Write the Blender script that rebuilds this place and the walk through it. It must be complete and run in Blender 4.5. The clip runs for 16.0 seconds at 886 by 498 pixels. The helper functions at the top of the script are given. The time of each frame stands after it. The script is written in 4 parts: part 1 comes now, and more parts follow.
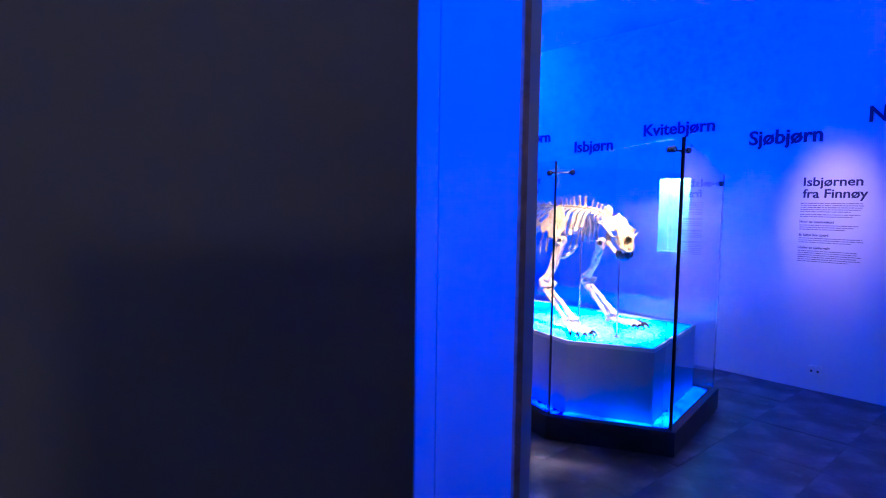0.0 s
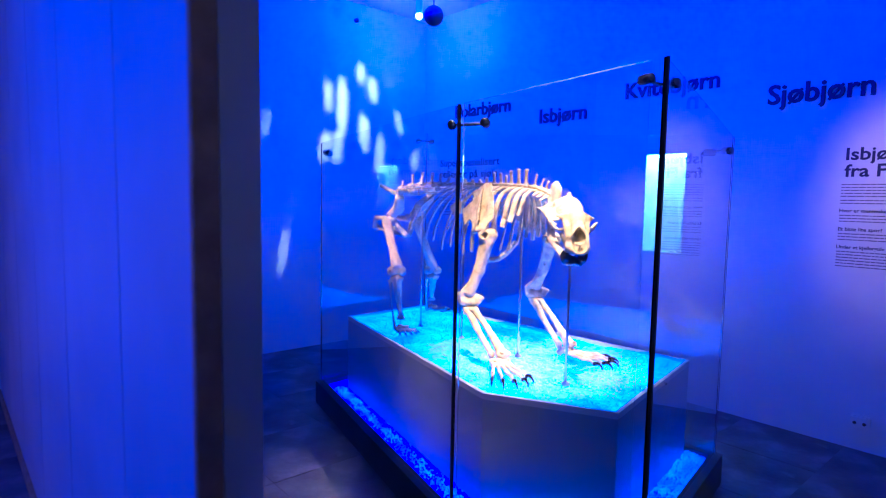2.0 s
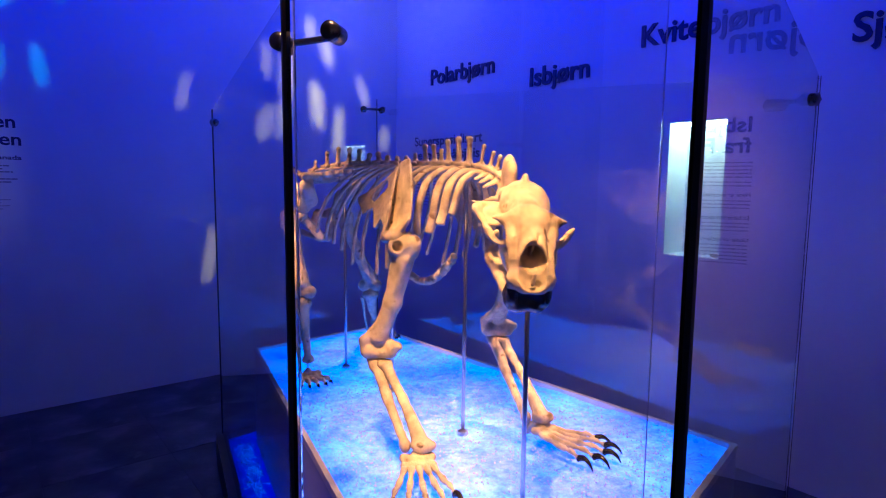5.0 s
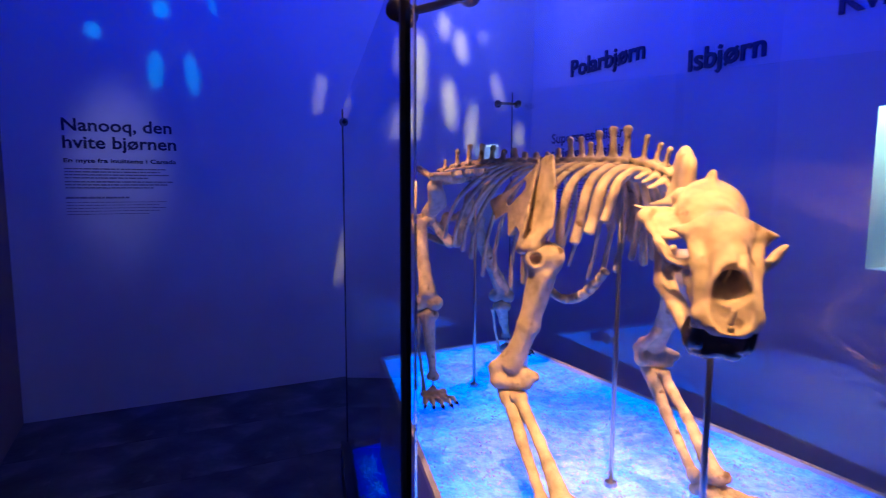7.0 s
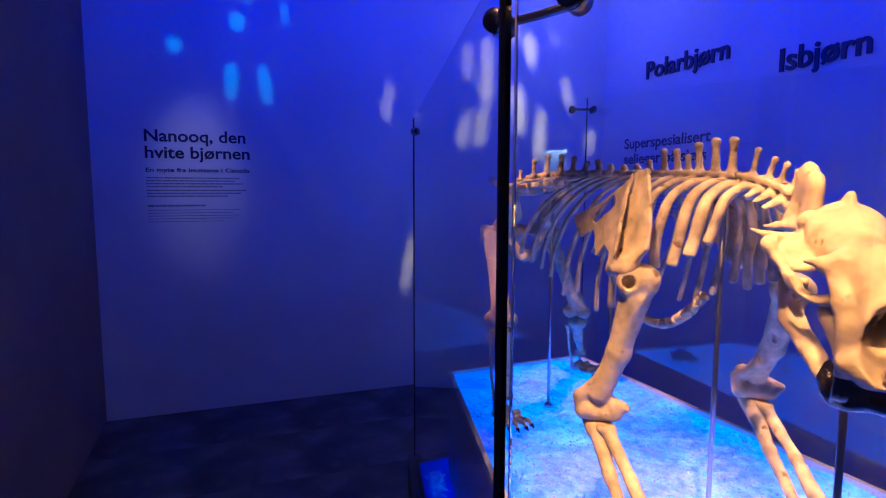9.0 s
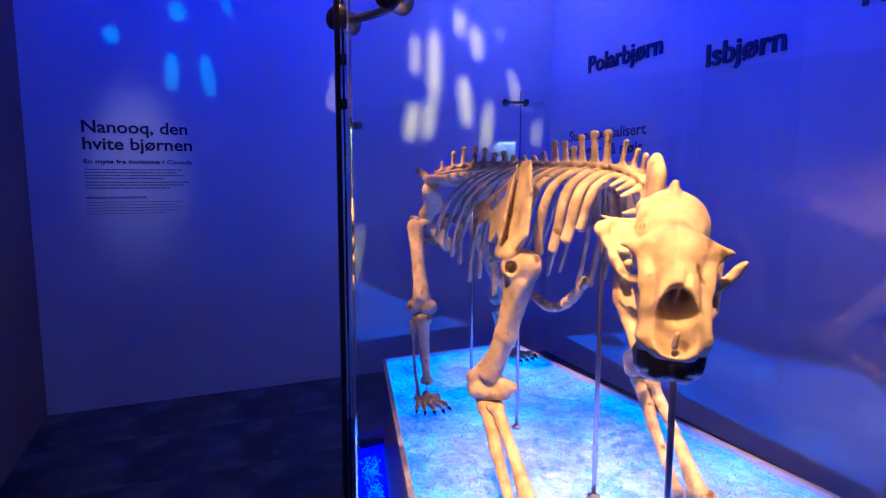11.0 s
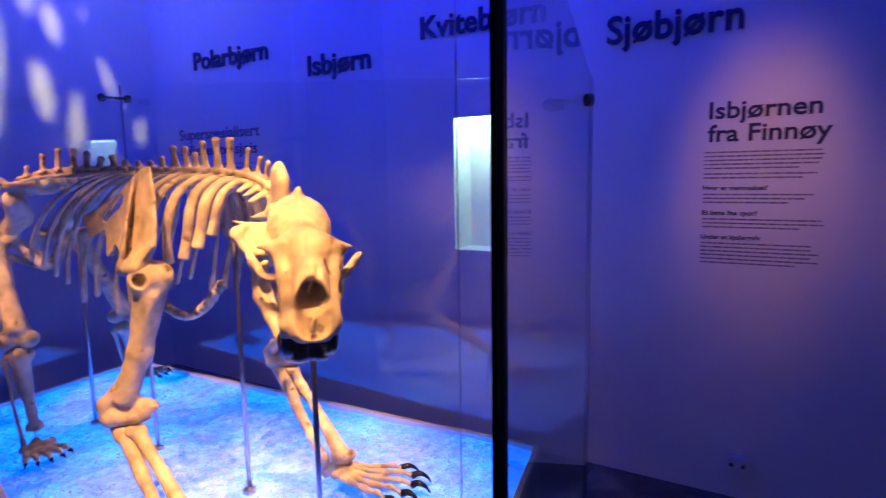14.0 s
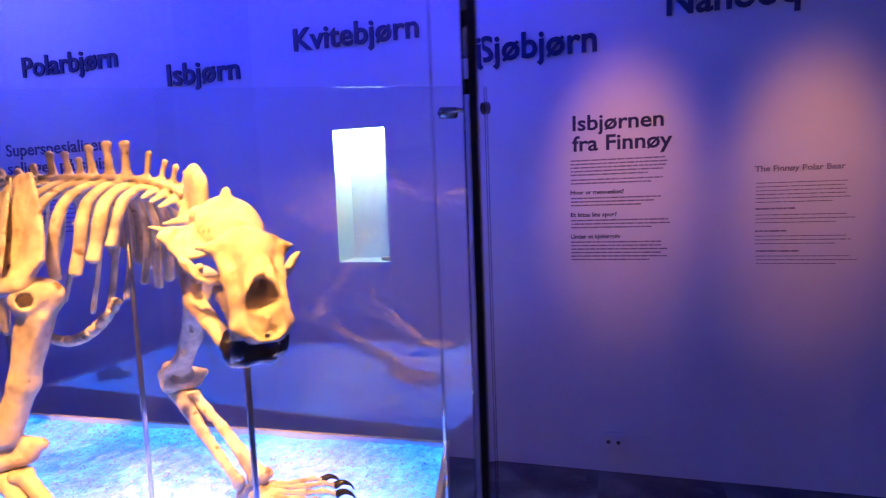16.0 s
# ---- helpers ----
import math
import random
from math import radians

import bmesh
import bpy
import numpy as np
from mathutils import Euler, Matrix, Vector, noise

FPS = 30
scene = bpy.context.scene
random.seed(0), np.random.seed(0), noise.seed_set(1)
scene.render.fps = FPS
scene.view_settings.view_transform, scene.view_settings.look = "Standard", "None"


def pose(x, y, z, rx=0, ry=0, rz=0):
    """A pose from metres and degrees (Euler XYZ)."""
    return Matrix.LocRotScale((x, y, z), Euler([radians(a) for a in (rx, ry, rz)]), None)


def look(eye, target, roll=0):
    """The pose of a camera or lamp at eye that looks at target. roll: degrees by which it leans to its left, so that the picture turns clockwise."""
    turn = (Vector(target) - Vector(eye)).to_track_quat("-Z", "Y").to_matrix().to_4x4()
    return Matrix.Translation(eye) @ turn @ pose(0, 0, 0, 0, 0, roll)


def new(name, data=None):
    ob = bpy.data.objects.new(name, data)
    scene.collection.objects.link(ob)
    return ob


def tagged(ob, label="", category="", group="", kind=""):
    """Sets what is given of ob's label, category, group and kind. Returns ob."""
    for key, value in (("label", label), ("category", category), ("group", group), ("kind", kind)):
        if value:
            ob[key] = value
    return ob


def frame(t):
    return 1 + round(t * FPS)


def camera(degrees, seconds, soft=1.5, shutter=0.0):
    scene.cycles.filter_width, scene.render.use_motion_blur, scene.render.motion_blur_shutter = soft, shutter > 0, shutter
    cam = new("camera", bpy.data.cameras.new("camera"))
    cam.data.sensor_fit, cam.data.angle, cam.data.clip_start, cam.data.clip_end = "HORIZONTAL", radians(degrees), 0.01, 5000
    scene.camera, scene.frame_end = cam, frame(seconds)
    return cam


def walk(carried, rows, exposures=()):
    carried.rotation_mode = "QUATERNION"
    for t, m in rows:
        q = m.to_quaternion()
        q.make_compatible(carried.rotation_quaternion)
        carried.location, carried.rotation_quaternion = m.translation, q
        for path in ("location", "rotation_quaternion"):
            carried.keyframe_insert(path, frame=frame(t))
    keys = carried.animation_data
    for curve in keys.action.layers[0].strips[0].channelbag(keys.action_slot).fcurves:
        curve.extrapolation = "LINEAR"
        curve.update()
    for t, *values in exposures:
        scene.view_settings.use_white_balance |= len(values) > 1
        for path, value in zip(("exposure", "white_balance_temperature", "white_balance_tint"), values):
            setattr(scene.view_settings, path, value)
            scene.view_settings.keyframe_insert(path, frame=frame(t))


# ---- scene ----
cam = camera(75.2, 16.0, soft=1.05, shutter=0.3)
PATH = [
    (0, (-0.042, 1.629, 1.591), (-1.53, 2.956, 1.433), 0.8),
    (0.5, (-0.206, 2.039, 1.542), (-1.679, 3.386, 1.422), 1.7),
    (1, (-0.333, 2.436, 1.482), (-1.853, 3.728, 1.339), 1.2),
    (1.5, (-0.471, 2.788, 1.479), (-2.006, 4.059, 1.317), 1.3),
    (2, (-0.678, 3.131, 1.496), (-2.172, 4.449, 1.325), 1.1),
    (2.5, (-0.826, 3.412, 1.488), (-2.324, 4.723, 1.29), 0.9),
    (3, (-0.932, 3.692, 1.525), (-2.434, 4.996, 1.319), 0.5),
    (5.5, (-1.315, 4.289, 1.506), (-2.877, 5.517, 1.277), 0.4),
    (6, (-1.338, 4.355, 1.513), (-2.939, 5.53, 1.277), 0.1),
    (6.5, (-1.408, 4.387, 1.506), (-3.097, 5.435, 1.278), 0.3),
    (7, (-1.519, 4.367, 1.51), (-3.303, 5.243, 1.288), 0.2),
    (7.5, (-1.605, 4.319, 1.529), (-3.443, 5.076, 1.308), 0.4),
    (8, (-1.629, 4.305, 1.546), (-3.496, 4.99, 1.332), 0.1),
    (10.5, (-1.529, 4.479, 1.542), (-3.374, 5.218, 1.315), 0.2),
    (11, (-1.481, 4.521, 1.54), (-3.312, 5.29, 1.301), 0.1),
    (11.5, (-1.449, 4.548, 1.537), (-3.261, 5.358, 1.292), -0.2),
    (12, (-1.431, 4.563, 1.528), (-3.159, 5.539, 1.276), -0.6),
    (12.5, (-1.437, 4.56, 1.518), (-3.041, 5.727, 1.266), -1.0),
    (13, (-1.449, 4.541, 1.527), (-2.873, 5.922, 1.274), -0.9),
    (13.5, (-1.459, 4.518, 1.538), (-2.717, 6.051, 1.281), -0.9),
    (14, (-1.421, 4.438, 1.561), (-2.431, 6.145, 1.302), -1.0),
    (14.5, (-1.359, 4.35, 1.566), (-2.081, 6.199, 1.323), -1.3),
    (15, (-1.393, 4.34, 1.581), (-1.999, 6.232, 1.353), -1.4),
    (15.5, (-1.406, 4.348, 1.59), (-1.955, 6.259, 1.374), -1.7),
    (16, (-1.556, 4.331, 1.52), (-2.111, 6.242, 1.313), -2.2),
]
EXPOSURES = [(0.0, 1.15, 3600, 4), (0.8, 0.7, 3600, 4), (3.2, 0.45, 3550, 4), (4.8, -0.45, 5200, 18), (8.2, -0.6, 5200, 18), (10.3, -0.3, 5200, 18), (12.5, -0.45, 5300, 18), (14.0, -0.38, 5600, 18), (15.0, -0.1, 6100, 18), (16.0, 0.34, 6400, 18)]
walk(cam, [(t, look(eye, target, roll)) for t, eye, target, roll in PATH], EXPOSURES)

# ---- plan, in metres ----
WALL_Y, WALL_X, CEIL = 7.356, -5.82, 3.47
EAST, SOUTH = 2.6, -2.2
PART_Y0, PART_Y1, PART_END = 3.43, 3.53, -1.585
TOP = 0.645            # platform top
SEAT, GLASS_TOP = 0.15, 1.88
TOPS = [1.88, 2.02, 1.845, 2.045, 1.88]
GLASS = [(-2.413, 4.733), (-1.735, 5.113), (-1.939, 6.213), (-4.43, 6.25), (-4.335, 5.195)]
DECK = [(-2.406, 4.907), (-1.897, 5.168), (-2.095, 6.171), (-4.20, 6.08), (-4.174, 5.33)]

# ---- world and lights ----
world = bpy.data.worlds.new("world")
world.use_nodes = True
world.node_tree.nodes["Background"].inputs[0].default_value = (0.01, 0.012, 0.02, 1)
world.node_tree.nodes["Background"].inputs[1].default_value = 0.05
scene.world = world


def lamp(name, kind, m, power, colour, size=0.1, angle=40.0, blend=0.5, size_y=None):
    data = bpy.data.lights.new(name, kind)
    data.energy, data.color = power, colour
    if kind == "AREA":
        data.size = size
        if size_y:
            data.shape, data.size_y = "RECTANGLE", size_y
    else:
        data.shadow_soft_size = size
    if kind == "SPOT":
        data.spot_size, data.spot_blend = radians(angle), blend
    ob = new(name, data)
    ob.matrix_world = m
    return ob


BLUE = (0.0, 0.014, 1.0)
WARM = (1.0, 0.38, 0.0)


def washer(name, m, power, colour, size, size_y, spread):
    ob = lamp(name, "AREA", m, power, colour, size, size_y=size_y)
    ob.data.spread = radians(spread)
    return ob


# blue wall washers along the ceiling
washer("north_washer", look((-3.85, 6.15, 3.40), (-3.85, 7.36, 2.6)), 33, BLUE, 4.1, 0.15, 120)
washer("west_washer", look((-4.6, 5.3, 3.40), (-5.82, 5.3, 2.6)), 16, BLUE, 3.4, 0.15, 120)
washer("entry_washer", look((-2.3, 0.9, 3.40), (-2.7, 3.43, 1.3)), 36, (0.035, 0.09, 1.0), 2.2, 0.3, 110)
lamp("bear_spot", "SPOT", look((-1.62, 4.62, 3.38), (-2.30, 5.30, 1.35)), 980, (1.0, 0.44, 0.11), 0.03, 24, 0.8)
lamp("bear_spot", "SPOT", look((-2.15, 4.42, 3.38), (-2.70, 5.42, 0.90)), 960, (1.0, 0.44, 0.12), 0.03, 25, 1.0)
lamp("bear_spot", "SPOT", look((-3.3, 4.0, 3.35), (-3.62, 5.33, 1.46)), 620, (1.0, 0.42, 0.12), 0.03, 15, 0.6)
lamp("bear_spot", "SPOT", look((-2.75, 6.95, 3.38), (-2.80, 5.60, 1.15)), 620, (1.0, 0.50, 0.30), 0.04, 28, 0.8)
lamp("text_spot", "SPOT", look((-1.45, 6.1, 3.35), (-1.49, 7.35, 1.56)), 122, WARM, 0.12, 24, 1.0)
lamp("text_spot", "SPOT", look((-0.62, 6.1, 3.35), (-0.66, 7.35, 1.52)), 108, WARM, 0.12, 24, 1.0)
lamp("text_spot", "SPOT", look((-4.7, 4.15, 3.35), (-5.82, 4.15, 1.66)), 42, (0.8, 0.72, 0.8), 0.10, 21, 1.0)
lamp("corridor_spot", "SPOT", look((-4.3, 1.2, 3.3), (-5.82, 1.05, 0.7)), 620, (1.0, 0.34, 0.07), 0.04, 48, 1.0)
lamp("corner_lamp", "POINT", pose(-5.123, 6.69, 3.19), 2, (0.75, 0.8, 1.0), 0.03)
lamp("entry_lamp", "POINT", pose(2.3, 1.2, 2.2), 10, (1.0, 0.66, 0.42), 0.03)

# ---- materials ----


def material(name, colour, rough=0.6, metal=0.0, scale=6.0, amount=0.12, bump=0.15, bump_scale=60.0, spots=None, emit=None, power=0.0, coat=0.0):
    """A surface with broad tone changes, fine grain in its relief and, if given, stains of another colour."""
    mat = bpy.data.materials.new(name)
    mat.use_nodes = True
    nodes, links = mat.node_tree.nodes, mat.node_tree.links
    b = nodes["Principled BSDF"]
    b.inputs["Roughness"].default_value, b.inputs["Metallic"].default_value = rough, metal
    b.inputs["Coat Weight"].default_value = coat
    at = nodes.new("ShaderNodeTexCoord")
    broad = nodes.new("ShaderNodeTexNoise")
    broad.inputs["Scale"].default_value, broad.inputs["Detail"].default_value = scale, 6
    links.new(at.outputs["Object"], broad.inputs["Vector"])
    ramp = nodes.new("ShaderNodeValToRGB")
    lo = [c * (1 - amount * 2) for c in colour]
    hi = [min(1, c * (1 + amount)) for c in colour]
    ramp.color_ramp.elements[0].position, ramp.color_ramp.elements[0].color = 0.3, (*lo, 1)
    ramp.color_ramp.elements[1].position, ramp.color_ramp.elements[1].color = 0.7, (*hi, 1)
    links.new(broad.outputs["Fac"], ramp.inputs["Fac"])
    out = ramp.outputs["Color"]
    if spots:
        fine = nodes.new("ShaderNodeTexNoise")
        fine.inputs["Scale"].default_value, fine.inputs["Detail"].default_value = spots[1], 8
        links.new(at.outputs["Object"], fine.inputs["Vector"])
        cut = nodes.new("ShaderNodeMapRange")
        cut.inputs["From Min"].default_value, cut.inputs["From Max"].default_value = spots[2], spots[2] + spots[3]
        links.new(fine.outputs["Fac"], cut.inputs["Value"])
        mix = nodes.new("ShaderNodeMix")
        mix.data_type = "RGBA"
        mix.inputs["B"].default_value = (*spots[0], 1)
        links.new(cut.outputs["Result"], mix.inputs["Factor"])
        links.new(out, mix.inputs["A"])
        out = mix.outputs["Result"]
    links.new(out, b.inputs["Base Color"])
    if bump:
        grain = nodes.new("ShaderNodeTexNoise")
        grain.inputs["Scale"].default_value, grain.inputs["Detail"].default_value = bump_scale, 5
        links.new(at.outputs["Object"], grain.inputs["Vector"])
        relief = nodes.new("ShaderNodeBump")
        relief.inputs["Strength"].default_value, relief.inputs["Distance"].default_value = bump, 0.01
        links.new(grain.outputs["Fac"], relief.inputs["Height"])
        links.new(relief.outputs["Normal"], b.inputs["Normal"])
    if emit:
        b.inputs["Emission Color"].default_value, b.inputs["Emission Strength"].default_value = (*emit, 1), power
    return mat


PAINT = material("painted_wall", (0.74, 0.75, 0.77), 0.75, scale=1.6, amount=0.04, bump=0.06, bump_scale=90)
CEILING = material("ceiling_paint", (0.62, 0.63, 0.65), 0.8, scale=2, amount=0.04, bump=0.05)
STONE = material("stone_floor", (0.105, 0.105, 0.11), 0.42, scale=3.0, amount=0.45, bump=0.15, bump_scale=30, spots=((0.19, 0.185, 0.18), 5.0, 0.54, 0.15))
PANEL = material("panel_board", (0.55, 0.53, 0.52), 0.55, scale=2.2, amount=0.06, bump=0.05, bump_scale=120)
TRIM = material("oiled_wood", (0.42, 0.27, 0.14), 0.5, scale=14, amount=0.2, bump=0.12, bump_scale=80)
BROWN = material("brown_paint", (0.22, 0.15, 0.13), 0.7, scale=2.0, amount=0.08, bump=0.06)
DARKWALL = material("dark_wall", (0.16, 0.14, 0.13), 0.8, scale=2.5, amount=0.08, bump=0.08)
BLACK = material("black_seal", (0.008, 0.008, 0.01), 0.4, amount=0.1, bump=0.0)
BASE = material("black_steel", (0.045, 0.045, 0.055), 0.35, metal=0.3, amount=0.2, bump=0.04)
DECKSIDE = material("plinth_board", (0.40, 0.40, 0.43), 0.4, metal=0.0, scale=2.5, amount=0.06, bump=0.03)
RIM = material("pale_edge", (0.75, 0.70, 0.64), 0.45, amount=0.05, bump=0.03)
BONE = material("bone", (0.60, 0.50, 0.36), 0.55, scale=22, amount=0.24, bump=0.3, bump_scale=75, spots=((0.14, 0.09, 0.05), 24, 0.63, 0.08))
CLAW = material("claw", (0.012, 0.011, 0.012), 0.25, amount=0.2, bump=0.1)
JAW = material("jaw_resin", (0.02, 0.018, 0.018), 0.22, amount=0.2, bump=0.2, bump_scale=60)
TOOTH = material("tooth", (0.55, 0.47, 0.33), 0.3, scale=30, amount=0.15, bump=0.1)
STEEL = material("steel_rod", (0.45, 0.45, 0.47), 0.28, metal=1.0, amount=0.05, bump=0.0)
CLAMP = material("brushed_clamp", (0.22, 0.22, 0.24), 0.25, metal=1.0, amount=0.05, bump=0.0)
EDGE = material("edge_glint_strip", (0.6, 0.62, 0.64), 0.25, amount=0.05, bump=0.0)
INK = material("navy_letter", (0.018, 0.022, 0.09), 0.55, amount=0.1, bump=0.0)
PRINT = material("print", (0.24, 0.23, 0.29), 0.7, amount=0.1, bump=0.0)
WHITE = material("white_plastic", (0.75, 0.75, 0.74), 0.4, amount=0.03, bump=0.0)
LED = material("led_line", (0.02, 0.03, 0.2), 0.5, bump=0.0, emit=(0.0, 0.006, 1.0), power=1.6)
BULB = material("lamp_lens", (0.9, 0.9, 0.9), 0.3, bump=0.0, emit=(1.0, 0.95, 0.9), power=40.0)
NICHE = material("niche_lining", (0.72, 0.80, 0.74), 0.5, amount=0.03, bump=0.02)
NICHE_LIGHT = material("niche_light", (0.8, 0.9, 0.82), 0.5, bump=0.0, emit=(0.75, 1.0, 0.80), power=17.0)


def crystal_material(name, low, high, power):
    """Crushed glass over a light box: it gives off light, unevenly, through the grains."""
    mat = material(name, (0.27, 0.46, 0.55), 0.25, scale=30, amount=0.2, bump=0.6, bump_scale=90)
    nodes, links = mat.node_tree.nodes, mat.node_tree.links
    b = nodes["Principled BSDF"]
    at = nodes.new("ShaderNodeTexCoord")
    broad = nodes.new("ShaderNodeTexNoise")
    broad.inputs["Scale"].default_value, broad.inputs["Detail"].default_value, broad.inputs["Roughness"].default_value = 9.0, 9, 0.75
    links.new(at.outputs["Object"], broad.inputs["Vector"])
    grain = nodes.new("ShaderNodeTexVoronoi")
    grain.inputs["Scale"].default_value = 110
    links.new(at.outputs["Object"], grain.inputs["Vector"])
    add = nodes.new("ShaderNodeMath")
    add.operation = "MULTIPLY_ADD"
    add.inputs[1].default_value, add.inputs[2].default_value = -0.22, 0.10
    links.new(grain.outputs["Distance"], add.inputs[0])
    both = nodes.new("ShaderNodeMath")
    links.new(broad.outputs["Fac"], both.inputs[0])
    links.new(add.outputs[0], both.inputs[1])
    stain = nodes.new("ShaderNodeTexNoise")
    stain.inputs["Scale"].default_value, stain.inputs["Detail"].default_value = 2.6, 3
    links.new(at.outputs["Object"], stain.inputs["Vector"])
    weigh = nodes.new("ShaderNodeMath")
    weigh.operation = "MULTIPLY_ADD"
    weigh.inputs[1].default_value, weigh.inputs[2].default_value = 0.9, -0.45
    links.new(stain.outputs["Fac"], weigh.inputs[0])
    mixed = nodes.new("ShaderNodeMath")
    links.new(both.outputs[0], mixed.inputs[0])
    links.new(weigh.outputs[0], mixed.inputs[1])
    both = mixed
    ramp = nodes.new("ShaderNodeValToRGB")
    ramp.color_ramp.elements[0].position, ramp.color_ramp.elements[0].color = 0.34, (*low, 1)
    ramp.color_ramp.elements[1].position, ramp.color_ramp.elements[1].color = 0.72, (*high, 1)
    links.new(both.outputs[0], ramp.inputs["Fac"])
    links.new(ramp.outputs["Color"], b.inputs["Emission Color"])
    b.inputs["Emission Strength"].default_value = power
    return mat


ICE = crystal_material("lit_crushed_glass", (0.0, 0.045, 0.55), (0.02, 0.20, 1.0), 4.0)
ICE_LOW = crystal_material("trough_crushed_glass", (0.0, 0.02, 0.8), (0.02, 0.24, 1.0), 2.0)


def glass_material():
    mat = bpy.data.materials.new("clear_glass")
    mat.use_nodes = True
    b = mat.node_tree.nodes["Principled BSDF"]
    b.inputs["Base Color"].default_value = (0.97, 0.99, 0.98, 1)
    b.inputs["Roughness"].default_value, b.inputs["IOR"].default_value = 0.0, 1.6
    b.inputs["Transmission Weight"].default_value = 1.0
    return mat


GLASSMAT = glass_material()
CRYSTAL = material("crushed_clear_glass", (0.55, 0.75, 0.85), 0.12, amount=0.2, bump=0.0, coat=0.5)

# ---- builders ----
BASES = {}


def mesh_from(name, verts, faces, mat, smooth=False):
    me = bpy.data.meshes.new(name)
    me.from_pydata([tuple(v) for v in verts], [], [tuple(int(i) for i in f) for f in faces])
    me.materials.append(mat)
    if smooth:
        me.polygons.foreach_set("use_smooth", [True] * len(me.polygons))
    me.update()
    return me


def thing(name, base, label, category, group="", kind=""):
    """An empty at the base of a thing, for its parts."""
    ob = tagged(new(name), label, category, group, kind)
    ob.location = base
    BASES[ob.name] = Vector(base)
    return ob


def put(name, me, parent=None, label="", category="", kind="", group=""):
    """A mesh in world coordinates as a thing, or as a part under its parent."""
    ob = new(name, me)
    base = BASES.get(parent.name, Vector((0, 0, 0))) if parent else Vector((0, 0, 0))
    if parent:
        ob.parent = parent
        me.transform(Matrix.Translation(-base))
        BASES[ob.name] = base
    else:
        co = np.array([v.co for v in me.vertices])
        mid = Vector(((co[:, 0].min() + co[:, 0].max()) / 2, (co[:, 1].min() + co[:, 1].max()) / 2, co[:, 2].min()))
        me.transform(Matrix.Translation(-mid))
        ob.location = mid
        BASES[ob.name] = mid
    return tagged(ob, label, category, group, kind)


def boxmesh(name, lo, hi, mat, bevel=0.0):
    bm = bmesh.new()
    bmesh.ops.create_cube(bm, size=1)
    for v in bm.verts:
        v.co = [lo[i] + (v.co[i] + 0.5) * (hi[i] - lo[i]) for i in range(3)]
    if bevel:
        bmesh.ops.bevel(bm, geom=list(bm.edges), offset=bevel, segments=2, affect="EDGES")
    me = bpy.data.meshes.new(name)
    bm.to_mesh(me)
    bm.free()
    me.materials.append(mat)
    return me


def prism(name, poly, z0, z1, mat, bevel=0.0):
    bm = bmesh.new()
    low = [bm.verts.new((x, y, z0)) for x, y in poly]
    high = [bm.verts.new((x, y, z1)) for x, y in poly]
    n = len(poly)
    bm.faces.new(high)
    bm.faces.new(low[::-1])
    for i in range(n):
        bm.faces.new((low[i], low[(i + 1) % n], high[(i + 1) % n], high[i]))
    bmesh.ops.recalc_face_normals(bm, faces=bm.faces)
    if bevel:
        bmesh.ops.bevel(bm, geom=list(bm.edges), offset=bevel, segments=2, affect="EDGES")
    me = bpy.data.meshes.new(name)
    bm.to_mesh(me)
    bm.free()
    me.materials.append(mat)
    return me


def ring(name, outer, inner, z0, z1, mat):
    """A closed band between two outlines of as many corners."""
    n = len(outer)
    v = [(x, y, z) for z in (z0, z1) for p in (outer, inner) for x, y in p]
    f = []
    for i in range(n):
        j = (i + 1) % n
        f += [(i, j, 2 * n + j, 2 * n + i), (n + j, n + i, 3 * n + i, 3 * n + j),
              (2 * n + i, 2 * n + j, 3 * n + j, 3 * n + i), (j, i, n + i, n + j)]
    me = mesh_from(name, v, f, mat)
    bm = bmesh.new()
    bm.from_mesh(me)
    bmesh.ops.recalc_face_normals(bm, faces=bm.faces)
    bm.to_mesh(me)
    bm.free()
    return me


def offset(poly, d):
    """The outline moved outward by d (corners in anticlockwise order)."""
    out, n = [], len(poly)
    for i in range(n):
        a, b, c = (Vector(poly[(i + k) % n]) for k in (-1, 0, 1))
        e, g = (b - a).normalized(), (c - b).normalized()
        m, k = Vector((e.y, -e.x)), Vector((g.y, -g.x))
        out.append(tuple(b + (m + k) * (d / (1 + m.dot(k)))))
    return out


def tube(points, radii, segs=10, flat=1.0):
    """A tube through points, with a radius at each and rounded ends; flat squeezes its section."""
    pts = [Vector(p) for p in points]
    verts, faces, up = [], [], None
    n = len(pts)
    for i, p in enumerate(pts):
        d = (pts[min(i + 1, n - 1)] - pts[max(i - 1, 0)]).normalized()
        if up is None:
            up = d.orthogonal().normalized()
        up = (up - d * up.dot(d)).normalized()
        side = d.cross(up)
        for k in range(segs):
            a = 2 * math.pi * k / segs
            verts.append(p + up * (math.cos(a) * radii[i]) + side * (math.sin(a) * radii[i] * flat))
    for i in range(n - 1):
        for k in range(segs):
            j = (k + 1) % segs
            faces.append((i * segs + k, i * segs + j, (i + 1) * segs + j, (i + 1) * segs + k))
    for end, sign in ((0, -1), (n - 1, 1)):
        d = (pts[end] - pts[end - sign]).normalized()
        tip = len(verts)
        verts.append(pts[end] + d * radii[end] * 0.6)
        for k in range(segs):
            j = (k + 1) % segs
            tri = (end * segs + k, end * segs + j, tip)
            faces.append(tri if sign > 0 else tri[::-1])
    return verts, faces


